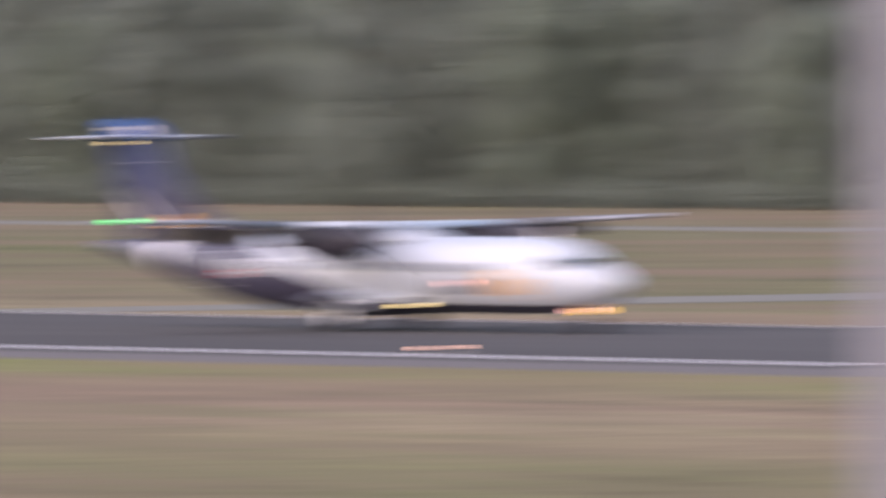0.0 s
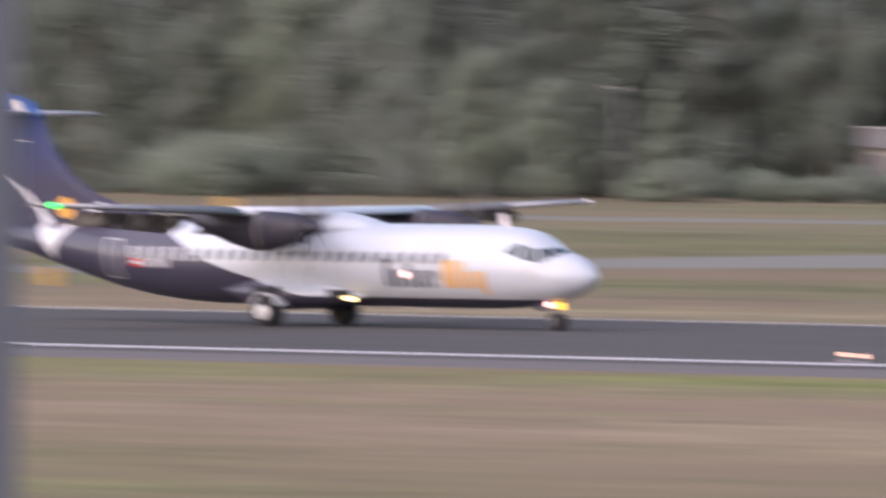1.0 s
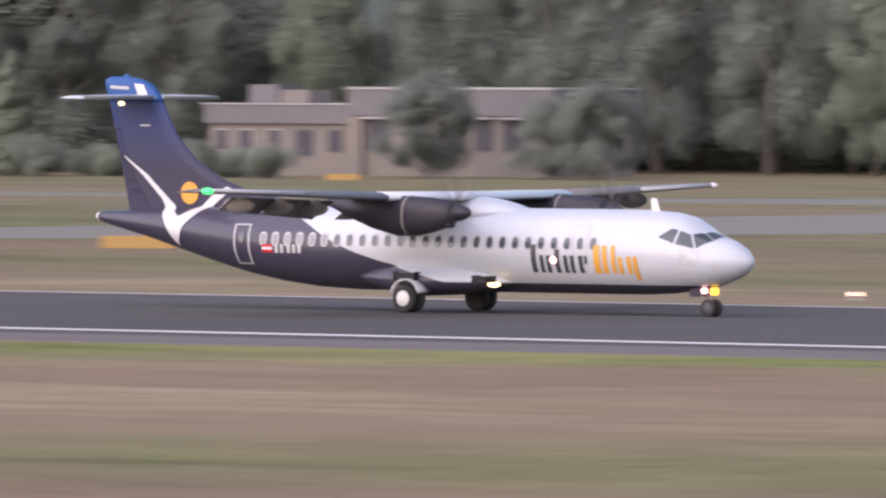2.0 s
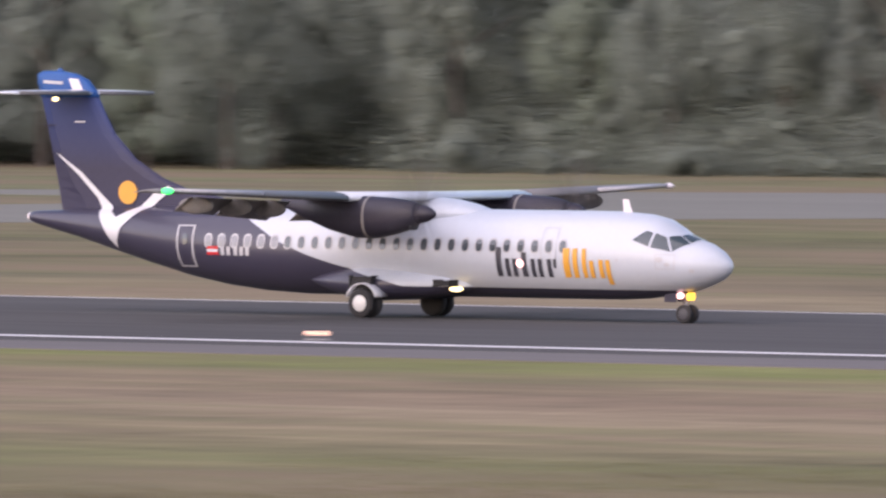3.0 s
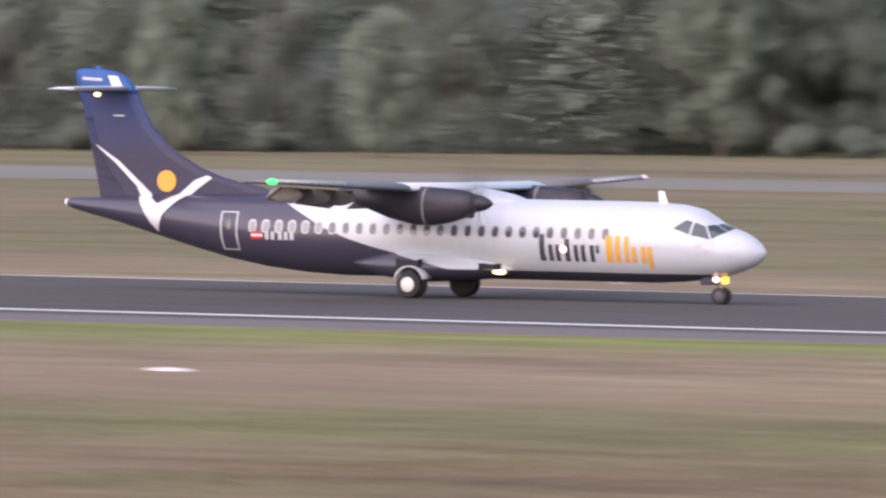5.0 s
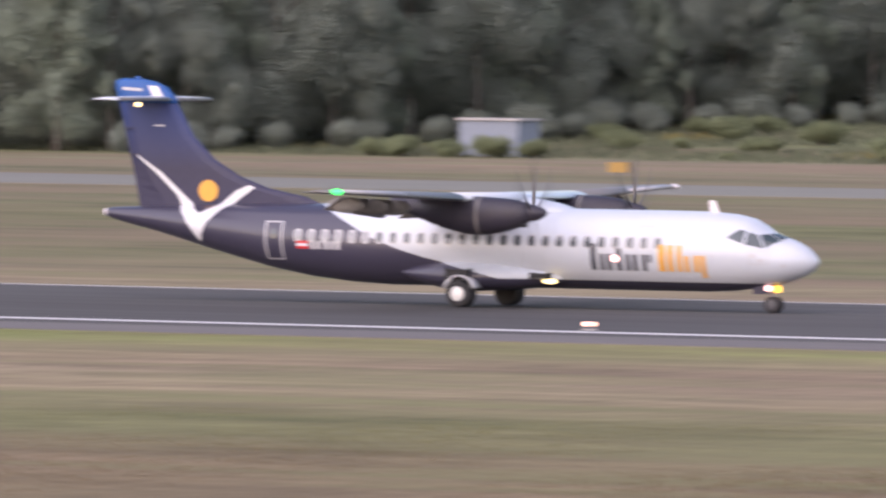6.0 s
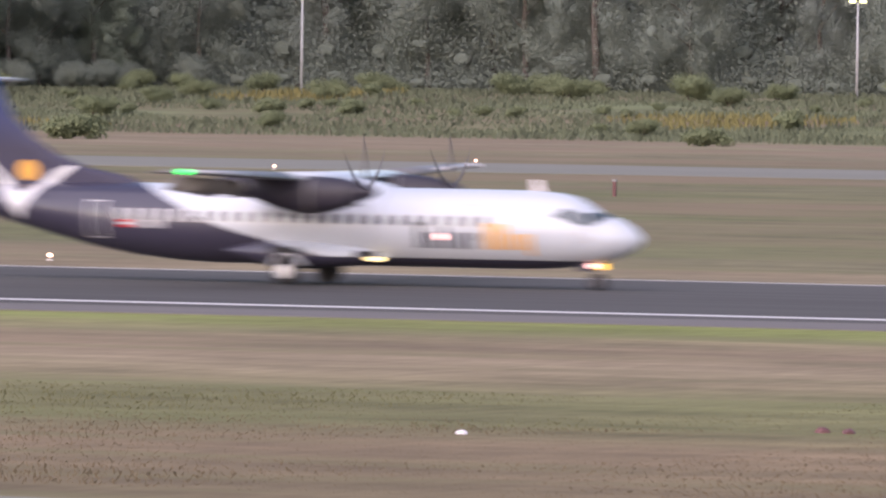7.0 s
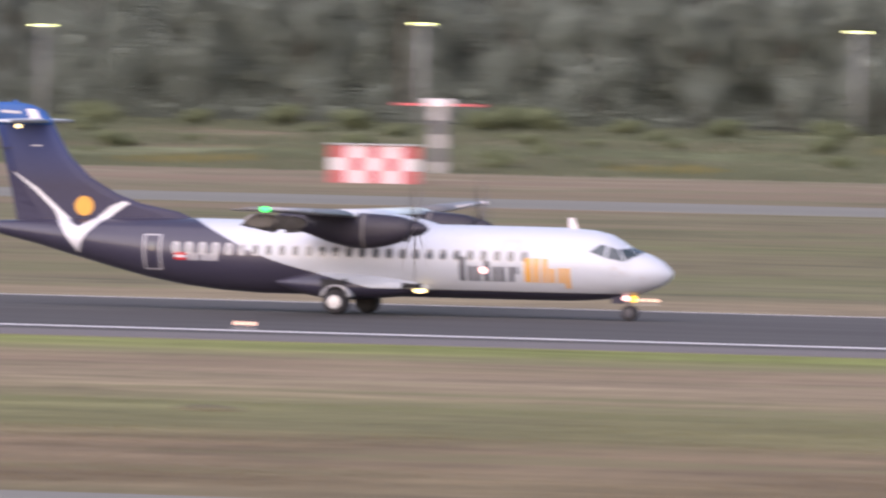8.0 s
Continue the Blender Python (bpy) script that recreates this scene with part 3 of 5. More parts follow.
def build_aircraft():
    plane = thing("aircraft", pose(0, 0, 0), "white and navy twin-propeller airliner rolling along the runway", "airplane")
    # fuselage
    n = 40
    stations = sorted(set(SX + list(np.arange(0.5, 27, 0.5)) + [0.1, 0.25]))
    loops = []
    for s in stations:
        zc, rz, ry = section(-s)
        loops.append([(-s, ry * math.sin(2 * math.pi * k / n), zc + rz * math.cos(2 * math.pi * k / n)) for k in range(n)])
    v, f = rings(loops)
    body = ob_from("fuselage", v, f, M_BODY, plane, "white fuselage with navy tail and belly", True)
    # wing: straight middle, tapered and slightly raised outer panels
    span = [(-13.52, -11.88, .90, 4.07), (-13.3, -11.50, 1.46, 4.06), (-9.0, -11.18, 2.06, 3.93), (-4.9, -10.9, 2.6, 3.80), (0, -10.9, 2.6, 3.78),
            (4.9, -10.9, 2.6, 3.80), (9.0, -11.18, 2.06, 3.93), (13.3, -11.50, 1.46, 4.06), (13.52, -11.88, .90, 4.07)]
    for name, rng in (("wing_right", span[:4]), ("wing_centre", span[3:6]), ("wing_left", span[5:])):
        v, f = rings([airfoil(xl, c * 0.80, y, z, 0.16 if abs(y) < 10 else 0.14) for y, xl, c, z in rng])
        w = ob_from(name, v, f, M_WHITE if name == "wing_centre" else M_GREY, plane, "", True)
        if name == "wing_centre":
            continue
        sg = -1 if name == "wing_right" else 1
        # pale de-icing boot set high on the outer leading edge, painted as sky-lit
        bl = [airfoil(xl + 0.02, c * 0.10, y, z + 0.05, 0.75) for y, xl, c, z in (rng[:3] if sg < 0 else rng[1:])
              if 4.9 < abs(y) < 13.4]
        v, f = rings(bl)
        ob_from("deicing_boot", v, f, M_BOOT, w, "leading edge strip, painted pale as if lit by the sky", True)
        # lowered flaps in two panels, and their hinge fairings
        for y0, y1 in ((1.5, 4.0), (5.2, 8.2), (8.3, 10.6)):
            lp = []
            for y in (y0, y1):
                k = np.interp(y, [0, 4.9, 13.3], [0, 0, 1])
                xl, c, z = -10.9 - .60 * k, 2.6 - 1.14 * k, 3.79 + .27 * k
                lp.append(airfoil(xl - c * 0.80, c * 0.36, sg * y, z - 0.10, 0.13, 7, 0.66))
            v, f = rings(lp)
            ob_from("flap", v, f, M_FLAP, w, "lowered grey flap panel", True)
        lp = []
        for y in (10.75, 13.2):
            k = np.interp(y, [4.9, 13.3], [0, 1])
            xl, c, z = -10.9 - .60 * k, 2.6 - 1.14 * k, 3.79 + .27 * k
            lp.append(airfoil(xl - c * 0.79, c * 0.24, sg * y, z, 0.12, 7, 0.05))
        v, f = rings(lp)
        ob_from("aileron", v, f, M_GREY, w, "", True)
        for y in (2.6, 6.4, 8.3, 10.4):
            k = np.interp(y, [0, 4.9, 13.3], [0, 0, 1])
            c = 2.6 - 1.1 * k
            bm = ball(bmesh.new(), (-10.9 - .45 * k - c * 0.80, sg * y, 3.44 + .27 * k), 0.66, 0.11, 0.27)
            part("flap_fairing", bm, M_FLAP, w, "", True)
    # wing root fairing
    v, f = rings([[(-8.9 - s * 5.6, 1.05 * math.sin(math.pi * s) ** .45 * math.sin(2 * math.pi * k / 20) * 1.0,
                    3.30 + (0.56 * math.sin(math.pi * s) ** .6) * math.cos(2 * math.pi * k / 20)) for k in range(20)] for s in np.linspace(0.01, 0.99, 17)])
    ob_from("wing_fairing", v, f, M_WHITE, plane, "smooth white fairing under the wing", True)
    # engines
    for sg, nm in ((-1, "right"), (1, "left")):
        prof = [(-8.90, 3.36, .28, .28), (-9.02, 3.34, .37, .35), (-9.35, 3.31, .48, .43), (-9.8, 3.27, .57, .49), (-10.4, 3.23, .64, .53), (-11.2, 3.24, .66, .54), (-12.2, 3.36, .55, .50),
                (-13.2, 3.52, .36, .36), (-14.0, 3.66, .16, .18), (-14.2, 3.69, .04, .04)]
        lp = [[(x, sg * 4.05 + ry * math.sin(2 * math.pi * k / 22), zc + rz * math.copysign(abs(math.cos(2 * math.pi * k / 22)) ** .8, math.cos(2 * math.pi * k / 22)))
               for k in range(22)] for x, zc, rz, ry in prof]
        v, f = rings(lp)
        nac = ob_from("engine_nacelle", v, f, M_NACELLE, plane, "dark navy engine nacelle", True)
        band = [[(x, sg * 4.05 + 0.548 * math.sin(2 * math.pi * k / 22), 3.232 + 0.662 * math.copysign(abs(math.cos(2 * math.pi * k / 22)) ** .8, math.cos(2 * math.pi * k / 22)))
                 for k in range(22)] for x in (-10.72, -10.64)]
        v, f = rings(band)
        ob_from("cowling_band", v, f, M_FLAP, nac, "thin pale seam round the cowling", True)
        bm = bmesh.new()
        ball(bm, (-9.10, sg * 4.05, 2.95), 0.10, 0.24, 0.10)
        part("air_intake", bm, M_DARK, nac, "", True)
        bm = bmesh.new()
        rod(bm, (-11.9, sg * 4.05 - 0.50 * sg, 3.2), (-12.5, sg * 4.05 - 0.66 * sg, 3.2), 0.16, 0.14)
        part("exhaust_pipe", bm, M_DARK, nac)
        # propeller: spinner that carries six curved blades
        hub = ob_from("propeller", *rings([[(x, r * math.sin(2 * math.pi * k / 16), r * math.cos(2 * math.pi * k / 16)) for k in range(16)]
                                           for x, r in ((-.12, .29), (.0, .29), (.18, .26), (.36, .19), (.50, .10), (.56, .03))]), M_NACELLE, plane, "six-bladed propeller", True)
        hub["spin"] = sg
        hub.matrix_local = pose(-8.82, sg * 4.05, 3.36)
        for q in range(6):
            lp = []
            for r, c, tw, sweep in ((.2, .10, 60, 0), (.5, .12, 48, .02), (1.0, .13, 34, .05), (1.5, .11, 26, .02), (1.85, .07, 22, -.06), (1.96, .03, 20, -.12)):
                ca, sa = math.cos(radians(tw)), math.sin(radians(tw))
                pts = [(c * .5, 0), (c * .2, .018), (-c * .5, 0), (c * .2, -.018)]
                lp.append([(a * sa + e * ca, a * ca - e * sa + sweep, r) for a, e in pts])
            v, f = rings(lp)
            bl = ob_from("blade", v, f, M_BLADE, hub, "", True)
            bl.matrix_local = pose(0.05, 0, 0, 60 * q)
            bl.cycles.motion_steps = 5
        ROTORS.append((hub, pose(-8.82, sg * 4.05, 3.36)))
    # fin, its pale blue cap and the tailplane
    zs = sorted(set(FIN_Z + list(np.arange(3.1, 6.8, 0.3))))

    def fin_loops(z0, z1, grow=0.0):
        out = []
        for z in [z0] + [q for q in zs if z0 < q < z1] + [z1]:
            le, te = (float(np.interp(z, FIN_Z, k)) for k in (FIN_LE, FIN_TE))
            ss = [0.002, .02, .06, .15, .3, .5, .7, .85, .998]
            right = [(le + (te - le) * s, -fin_half(le + (te - le) * s, z) - grow, z) for s in ss]
            left = [(x, -y, zz) for x, y, zz in right]
            out.append(right + left[::-1])
        return out
    v, f = rings(fin_loops(3.0, 6.86))
    fin = ob_from("fin", v, f, M_FIN, plane, "tall navy tail fin")
    v, f = rings(fin_loops(6.86, 7.70, 0.05))
    cap = ob_from("fin_cap", v, f, M_BLUE, plane, "bright blue fin tip", True)
    bm = ball(bmesh.new(), (-26.0, 0, 7.71), 0.12, 0.05, 0.08)
    part("beacon", bm, M_BLUE, cap)
    for z in (5.95, 5.05):
        bm = box(bmesh.new(), -26.5 + (6 - z) * .3, -0.19, z, -26.0 + (6 - z) * .3, 0.19, z + 0.03)
        part("rudder_hinge", bm, M_NAVY, fin)
    bm = box(bmesh.new(), -25.25, -0.20, 6.05, -24.85, 0.20, 6.10)
    part("vortex_plate", bm, M_SILVER, fin)
    for sg in (-1, 1):
        lp = [airfoil(-24.55 - .35 * (y / 3.65), 1.75 - .65 * (y / 3.65), sg * y, 6.97, 0.12) for y in (0.0, 2.0, 3.55)]
        lp.append(airfoil(-25.1, 0.7, sg * 3.66, 6.98, 0.10))
        v, f = rings(lp)
        tp = ob_from("tailplane", v, f, M_WHITE, plane, "white tailplane half", True)
        lp = [airfoil(-24.53 - .35 * (y / 3.65), 0.16, sg * y, 6.98, 0.9) for y in (.3, 3.5)]
        v, f = rings(lp)
        ob_from("deicing_boot", v, f, M_GREY, tp, "", True)
        bm = ball(bmesh.new(), (-25.6, sg * 0.75, 6.80), 0.13, 0.08, 0.075)
        part("logo_lamp", bm, M_WARM if sg < 0 else M_AMBER, tp)
    # tail cone lamp
    bm = ball(bmesh.new(), (-27.17, 0, 3.03), 0.10, 0.12, 0.13)
    part("tail_lamp", bm, M_SHED_W, plane)
    # gear sponsons
    for sg in (-1, 1):
        lp = []
        for s in np.linspace(0, 1, 19):
            x = -9.0 - 6.4 * s
            w = math.sin(math.pi * min(1, s * 1.25) / 2) ** .6 * (1 if s < .55 else math.cos((s - .55) / .45 * math.pi / 2) ** .8)
            w = max(w, 0.03)
            zt = 1.18 + 0.50 * w
            zb = 1.05 - 0.50 * w + 0.45 * max(0, s - .6)
            lp.append([(x, sg * (0.9 + 1.02 * w * math.cos(a) ** (1 if math.cos(a) > 0 else 1)) if math.cos(a) > 0 else sg * 0.6,
                        (zt + zb) / 2 + (zt - zb) / 2 * math.sin(a)) for a in np.linspace(-math.pi / 2, math.pi / 2, 13)] + [(x, sg * 0.2, zt), (x, sg * 0.2, zb)])
        v, f = rings(lp)
        sp = ob_from("gear_sponson", v, f, M_BODY, plane, "bulged landing gear fairing, white above and navy below", True)
        bm = box(bmesh.new(), -13.05, sg * 1.55, 0.98, -12.2, sg * 1.97, 1.34, 0.04)
        part("gear_bay", bm, M_DARK, sp)
        bm = box(bmesh.new(), -9.95, sg * 1.35, 1.10, -9.35, sg * 1.80, 1.26, 0.03)
        part("vent", bm, M_DARK, sp)
        bm = ball(bmesh.new(), (-9.40, sg * 1.36, 1.00), 0.26, 0.10, 0.085)
        part("landing_light", bm, M_WARM, sp, "glowing landing light")
    # main gear
    for sg in (-1, 1):
        bm = bmesh.new()
        rod(bm, (-12.4, sg * 1.5, 1.1), (-12.1, sg * 1.85, 0.75), 0.11)
        rod(bm, (-12.1, sg * 1.85, 0.78), (-12.48, sg * 1.9, 0.52), 0.10)
        rod(bm, (-12.48, sg * 1.62, 0.52), (-12.48, sg * 2.2, 0.52), 0.06)
        part("main_strut", bm, M_STRUT, plane)
        lp = [[(-12.47 + 0.60 * math.cos(a), sg * (1.55 + w), 0.58 + 0.58 * math.sin(a)) for a in np.linspace(0.25, 2.9, 11)] +
              [(-12.47 + 0.54 * math.cos(a), sg * (1.55 + w), 0.58 + 0.54 * math.sin(a)) for a in np.linspace(2.9, 0.25, 11)] for w in (0, 0.62)]
        v, f = rings(lp)
        ob_from("wheel_fairing", v, f, M_SILVER, plane, "curved silver fairing over the wheels", True)
        for y in (1.70, 2.12):
            ROTORS.append(build_wheel(plane, (-12.47, sg * y, 0.52), 0.46, 0.26, 0.24, sg))
    # nose gear
    bm = bmesh.new()
    rod(bm, (-1.72, 0, 1.2), (-1.64, 0, 0.36), 0.07)
    rod(bm, (-2.2, 0, 1.05), (-1.68, 0, 0.62), 0.04)
    rod(bm, (-1.64, -0.22, 0.35), (-1.64, 0.22, 0.35), 0.045)
    part("nose_strut", bm, M_STRUT, plane)
    for y in (-.18, .18):
        bm = box(bmesh.new(), -2.25, y * 2.0 - 0.015, 0.70, -1.80, y * 2.0 + 0.015, 1.00, 0.01)
        part("gear_door", bm, M_NAVY, plane)
        ROTORS.append(build_wheel(plane, (-1.64, y, 0.345), 0.285, 0.17, 0.13, -1 if y < 0 else 1))
    bm = ball(bmesh.new(), (-1.70, -0.30, 0.90), 0.13, 0.08, 0.10)
    part("taxi_light", bm, M_PINK, plane, "glowing white taxi light")
    bm = box(bmesh.new(), -1.54, -0.22, 0.76, -1.40, 0.10, 0.99, 0.03)
    part("nose_light", bm, M_AMBER, plane, "glowing amber nose gear light")
    # wing tip, side and blade aerial
    for sg, m in ((-1, M_GREEN), (1, M_SHED_W)):
        bm = ball(bmesh.new(), (-11.55, sg * 13.38, 4.09), 0.20, 0.16, 0.10)
        part("tip_light", bm, m, plane, "green navigation light" if sg < 0 else "navigation light")
    oval("side_light", -6.93, 1.83, 0.26, 0.24, M_PINK, plane, -1, 0.05, "glowing lamp on the fuselage side", 2.0)
    v, f = rings([airfoil(-3.70 - .16 * k, .34 - .12 * k, 0, 3.4 + .45 * k, 0.18) for k in (0, 1)])
    v = [(x, (z - 3.4 - (0.45 if i >= len(v) // 2 else 0)) * 0.9, 3.42 if i < len(v) // 2 else 3.84) for i, (x, y, z) in enumerate(v)]
    ob_from("blade_aerial", v, f, M_SHED_W, plane, "white blade aerial")
    # cabin windows
    for sg in (-1, 1):
        for k in range(27):
            x = -5.35 - 0.526 * k
            w = oval("cabin_window", x, 2.38, 0.32, 0.46, M_RIM, plane, sg, 0.010)
            oval("pane", x, 2.37, 0.235, 0.36, M_GLASS if k < 21 else M_LITPANE, w, sg, 0.018)
    # cockpit panes on the nose, by length and angle from the top
    panes = [((-2.98, 66), (-2.42, 72), (-2.40, 48), (-2.62, 48)), ((-2.34, 72), (-1.72, 66), (-1.98, 44), (-2.32, 46)),
             ((-1.66, 64), (-1.28, 34), (-1.72, 22), (-1.94, 40)), ((-1.27, 31), (-1.20, 3), (-1.66, 3), (-1.70, 20))]
    for sg in (-1, 1):
        for cs in panes:
            verts = []
            a, b, c, d = [np.array(p, float) for p in cs]
            for j in range(5):
                for i in range(5):
                    u, w = i / 4, j / 4
                    x, ang = (a * (1 - u) + b * u) * (1 - w) + (d * (1 - u) + c * u) * w
                    zc, rz, ry = section(x)
                    x += 0.10
                    zc, rz, ry = section(x)
                    verts.append((x + 0.008, sg * (ry + .014) * math.sin(radians(ang)), zc + (rz + .014) * math.cos(radians(ang))))
            fs = [(j * 5 + i, j * 5 + i + 1, (j + 1) * 5 + i + 1, (j + 1) * 5 + i) for j in range(4) for i in range(4)]
            ob_from("cockpit_window", verts, fs if sg < 0 else [q[::-1] for q in fs], M_PANE, plane, "", True)
    # doors drawn by their raised frames
    for sg in (-1, 1):
        for x, w, z0, z1, m in ((-20.0, .72, 1.53, 2.86, M_RIM), (-5.88, .58, 1.95, 2.95, M_RIM), (-1.75, .62, 1.72, 2.18, M_RIM)):
            t = 0.045 if x < -10 else 0.018
            door = decal("door", [(x - w / 2, z0), (x + w / 2, z0), (x + w / 2, z0 + t), (x - w / 2, z0 + t)], m, plane, sg, "framed door in the fuselage")
            for cs in ([(x - w / 2, z1 - t), (x + w / 2, z1 - t), (x + w / 2, z1), (x - w / 2, z1)],
                       [(x - w / 2, z0), (x - w / 2 + t * 1.6, z0), (x - w / 2 + t * 1.6, z1), (x - w / 2, z1)],
                       [(x + w / 2 - t * 1.6, z0), (x + w / 2, z0), (x + w / 2, z1), (x + w / 2 - t * 1.6, z1)]):
                decal("door_frame", cs, m, door, sg, "", 2, 10, 0.016)
    oval("cabin_window", -20.0, 2.42, .22, .34, M_GLASS, plane, -1, 0.02)
    for x, z, r in ((-1.92, 2.02, .17), (-1.68, 1.86, .14), (-3.35, 1.98, .06), (-.95, 1.68, .12)):
        oval("service_cover", x, z, r * 1.3, r, M_RIM, plane, -1, 0.018, "", 2.0)
    # name on the side as plain upright bars: dark grey, then orange
    for sg in (-1, 1):
        x, ks, kz = -7.85, 1.335, 1.22
        bars = [(0.00, .15, 1.62, 2.36, 0), (.26, .12, 1.62, 2.08, 0), (.46, .12, 1.62, 2.08, 0), (.72, .14, 1.62, 2.24, 0), (.98, .12, 1.62, 2.08, 0),
                (1.18, .12, 1.62, 2.08, 0), (1.44, .12, 1.62, 2.08, 0), (1.62, .08, 1.86, 2.08, 0), (1.90, .18, 1.62, 2.36, 1), (2.16, .14, 1.62, 2.36, 1),
                (2.42, .12, 1.62, 2.36, 1), (2.62, .12, 1.62, 2.06, 1), (2.88, .12, 1.62, 2.08, 1), (3.06, .12, 1.46, 2.08, 1)]
        for dx, w, z0, z1, c in bars:
            dx, w, z0, z1 = dx * ks, w * ks, 1.42 + (z0 - 1.62) * kz, 1.42 + (z1 - 1.62) * kz
            q = x + dx if sg < 0 else x + 4.35 - dx - w
            decal("name_bar", [(q, z0), (q + w, z0), (q + w, z1), (q, z1)], M_ORANGE if c else M_INK, plane, sg, "", 2, 8, 0.022)
        # small red and white flag and a row of pale bars
        for k, m in enumerate((M_RED, M_SILVER, M_RED)):
            decal("flag_stripe", [(-19.08, 1.93 + .09 * k), (-18.62, 1.93 + .09 * k), (-18.62, 2.02 + .09 * k), (-19.08, 2.02 + .09 * k)], m, plane, sg, "", 3, 2)
        for k in range(5):
            q = -18.52 + .235 * k + (.06 if k > 1 else 0)
            decal("registration_bar", [(q, 1.92), (q + .15, 1.92), (q + .15, 2.20), (q, 2.20)], M_RIM, plane, sg, "", 2, 3)
        # tail marking: two curved pale strokes meeting in a point, and an orange dot
        for cs in ([(-25.98, 5.06), (-25.1, 4.40), (-24.97, 4.48), (-25.98, 5.10)], [(-25.1, 4.40), (-24.3, 3.66), (-24.1, 3.74), (-24.97, 4.48)],
                   [(-24.3, 3.66), (-24.1, 3.30), (-23.5, 3.24), (-24.1, 3.74)], [(-24.1, 3.30), (-23.75, 2.93), (-23.15, 3.06), (-23.5, 3.24)],
                   [(-23.75, 2.93), (-23.13, 2.08), (-23.10, 2.08), (-23.15, 3.06)], [(-23.11, 2.08), (-22.82, 2.72), (-22.56, 2.98), (-23.15, 3.06)],
                   [(-22.56, 2.98), (-22.35, 3.2), (-22.55, 3.42), (-23.15, 3.06)], [(-22.35, 3.2), (-21.85, 3.6), (-22.0, 3.88), (-22.55, 3.42)],
                   [(-21.85, 3.6), (-21.3, 3.97), (-21.5, 4.06), (-22.0, 3.88)]):
            decal("tail_stroke", cs, M_SILVER, plane, sg, "", 6, 6, 0.03)
        oval("tail_dot", -23.10, 3.84, .75, .75, M_ORANGE, plane, sg, 0.03, "round orange dot", 2.0, 26)
        decal("fin_patch", [(-25.30, 7.08), (-24.86, 7.05), (-25.10, 7.44), (-25.48, 7.46)], M_SHED_W, plane, sg, "white patch", 4, 4, 0.075)
        decal("fin_bar", [(-26.5, 7.30), (-25.7, 7.26), (-25.7, 7.36), (-26.5, 7.40)], M_RIM, plane, sg, "", 3, 2, 0.08)
    return plane


def build_wheel(plane, at, r, hub_r, width, sg):
    prof = [(-.5, .55), (-.5, .86), (-.38, .97), (-.15, 1.0), (.15, 1.0), (.38, .97), (.5, .86), (.5, .55)]
    v, f = rings([[(r * q * math.cos(2 * math.pi * k / 24), width * p, r * q * math.sin(2 * math.pi * k / 24)) for k in range(24)] for p, q in prof])
    w = ob_from("wheel", v, f, M_TYRE, plane, "black rubber tyre", True)
    w.matrix_local = pose(*at)
    lp = [[(hub_r * q * math.cos(2 * math.pi * k / 20), sg * width * p, hub_r * q * math.sin(2 * math.pi * k / 20)) for k in range(20)]
          for p, q in ((.1, 1.0), (.50, 1.0), (.55, .85), (.50, .5), (.56, .3), (.56, .05))]
    v, f = rings(lp)
    ob_from("hub", v, f, M_HUB if r > 0.4 else M_INK, w, "pale metal hub" if r > 0.4 else "", True)
    return w, pose(*at)


ROTORS = []
AIRCRAFT = build_aircraft()


# ---------------------------------------------------------------- runway lights and near things
def build_edge_light():
    e = thing("edge_light", pose(0, 0, 0), "small lit runway edge lamp on a short stem", "runway light", "runway edge lights")
    bm = bmesh.new()
    rod(bm, (0, 0, 0), (0, 0, 0.05), 0.15, 0.13, 12)
    rod(bm, (0, 0, 0.05), (0, 0, 0.13), 0.03)
    part("stem", bm, M_STONE, e)
    bm = ball(bmesh.new(), (0, 0, 0.20), 0.12, 0.12, 0.075, 10, 6)
    part("lens", bm, M_EDGE, e, "glowing lens")
    bm = rod(bmesh.new(), (0, 0, 0.115), (0, 0, 0.14), 0.11, 0.11, 10)
    part("collar", bm, M_STRUT, e)
    return e


first_light = build_edge_light()
first_light.matrix_world = pose(-414.48 - 240, -25.2, 0.03)
for k in range(-4, 9):
    for y in (-25.2, 25.2):
        if (k, y) != (-4, -25.2):
            copy_thing(first_light, pose(-414.48 + 60 * k, y, 0.03 if y < 0 else 0.0))


# small taxiway edge markers, unlit ones too, that glow as copies of the lamp
for x, y in ((-650.6, 205.3), (-653.0, 239.6), (-522.0, 83.1), (-557.7, 129.9), (-321.5, 258.4), (-323.7, 297.8)):
    copy_thing(first_light, pose(x, y, 0.0))
post = thing("marker_post", pose(-272.6, 187.3, 0), "short dark marker post in mown grass", "post")
part("stake", box(bmesh.new(), -0.09, -0.09, -0.1, 0.09, 0.09, 0.80, 0.02), M_BROWN, post)
part("cap", box(bmesh.new(), -0.12, -0.12, 0.80, 0.12, 0.12, 0.90, 0.02), M_STRUT, post)


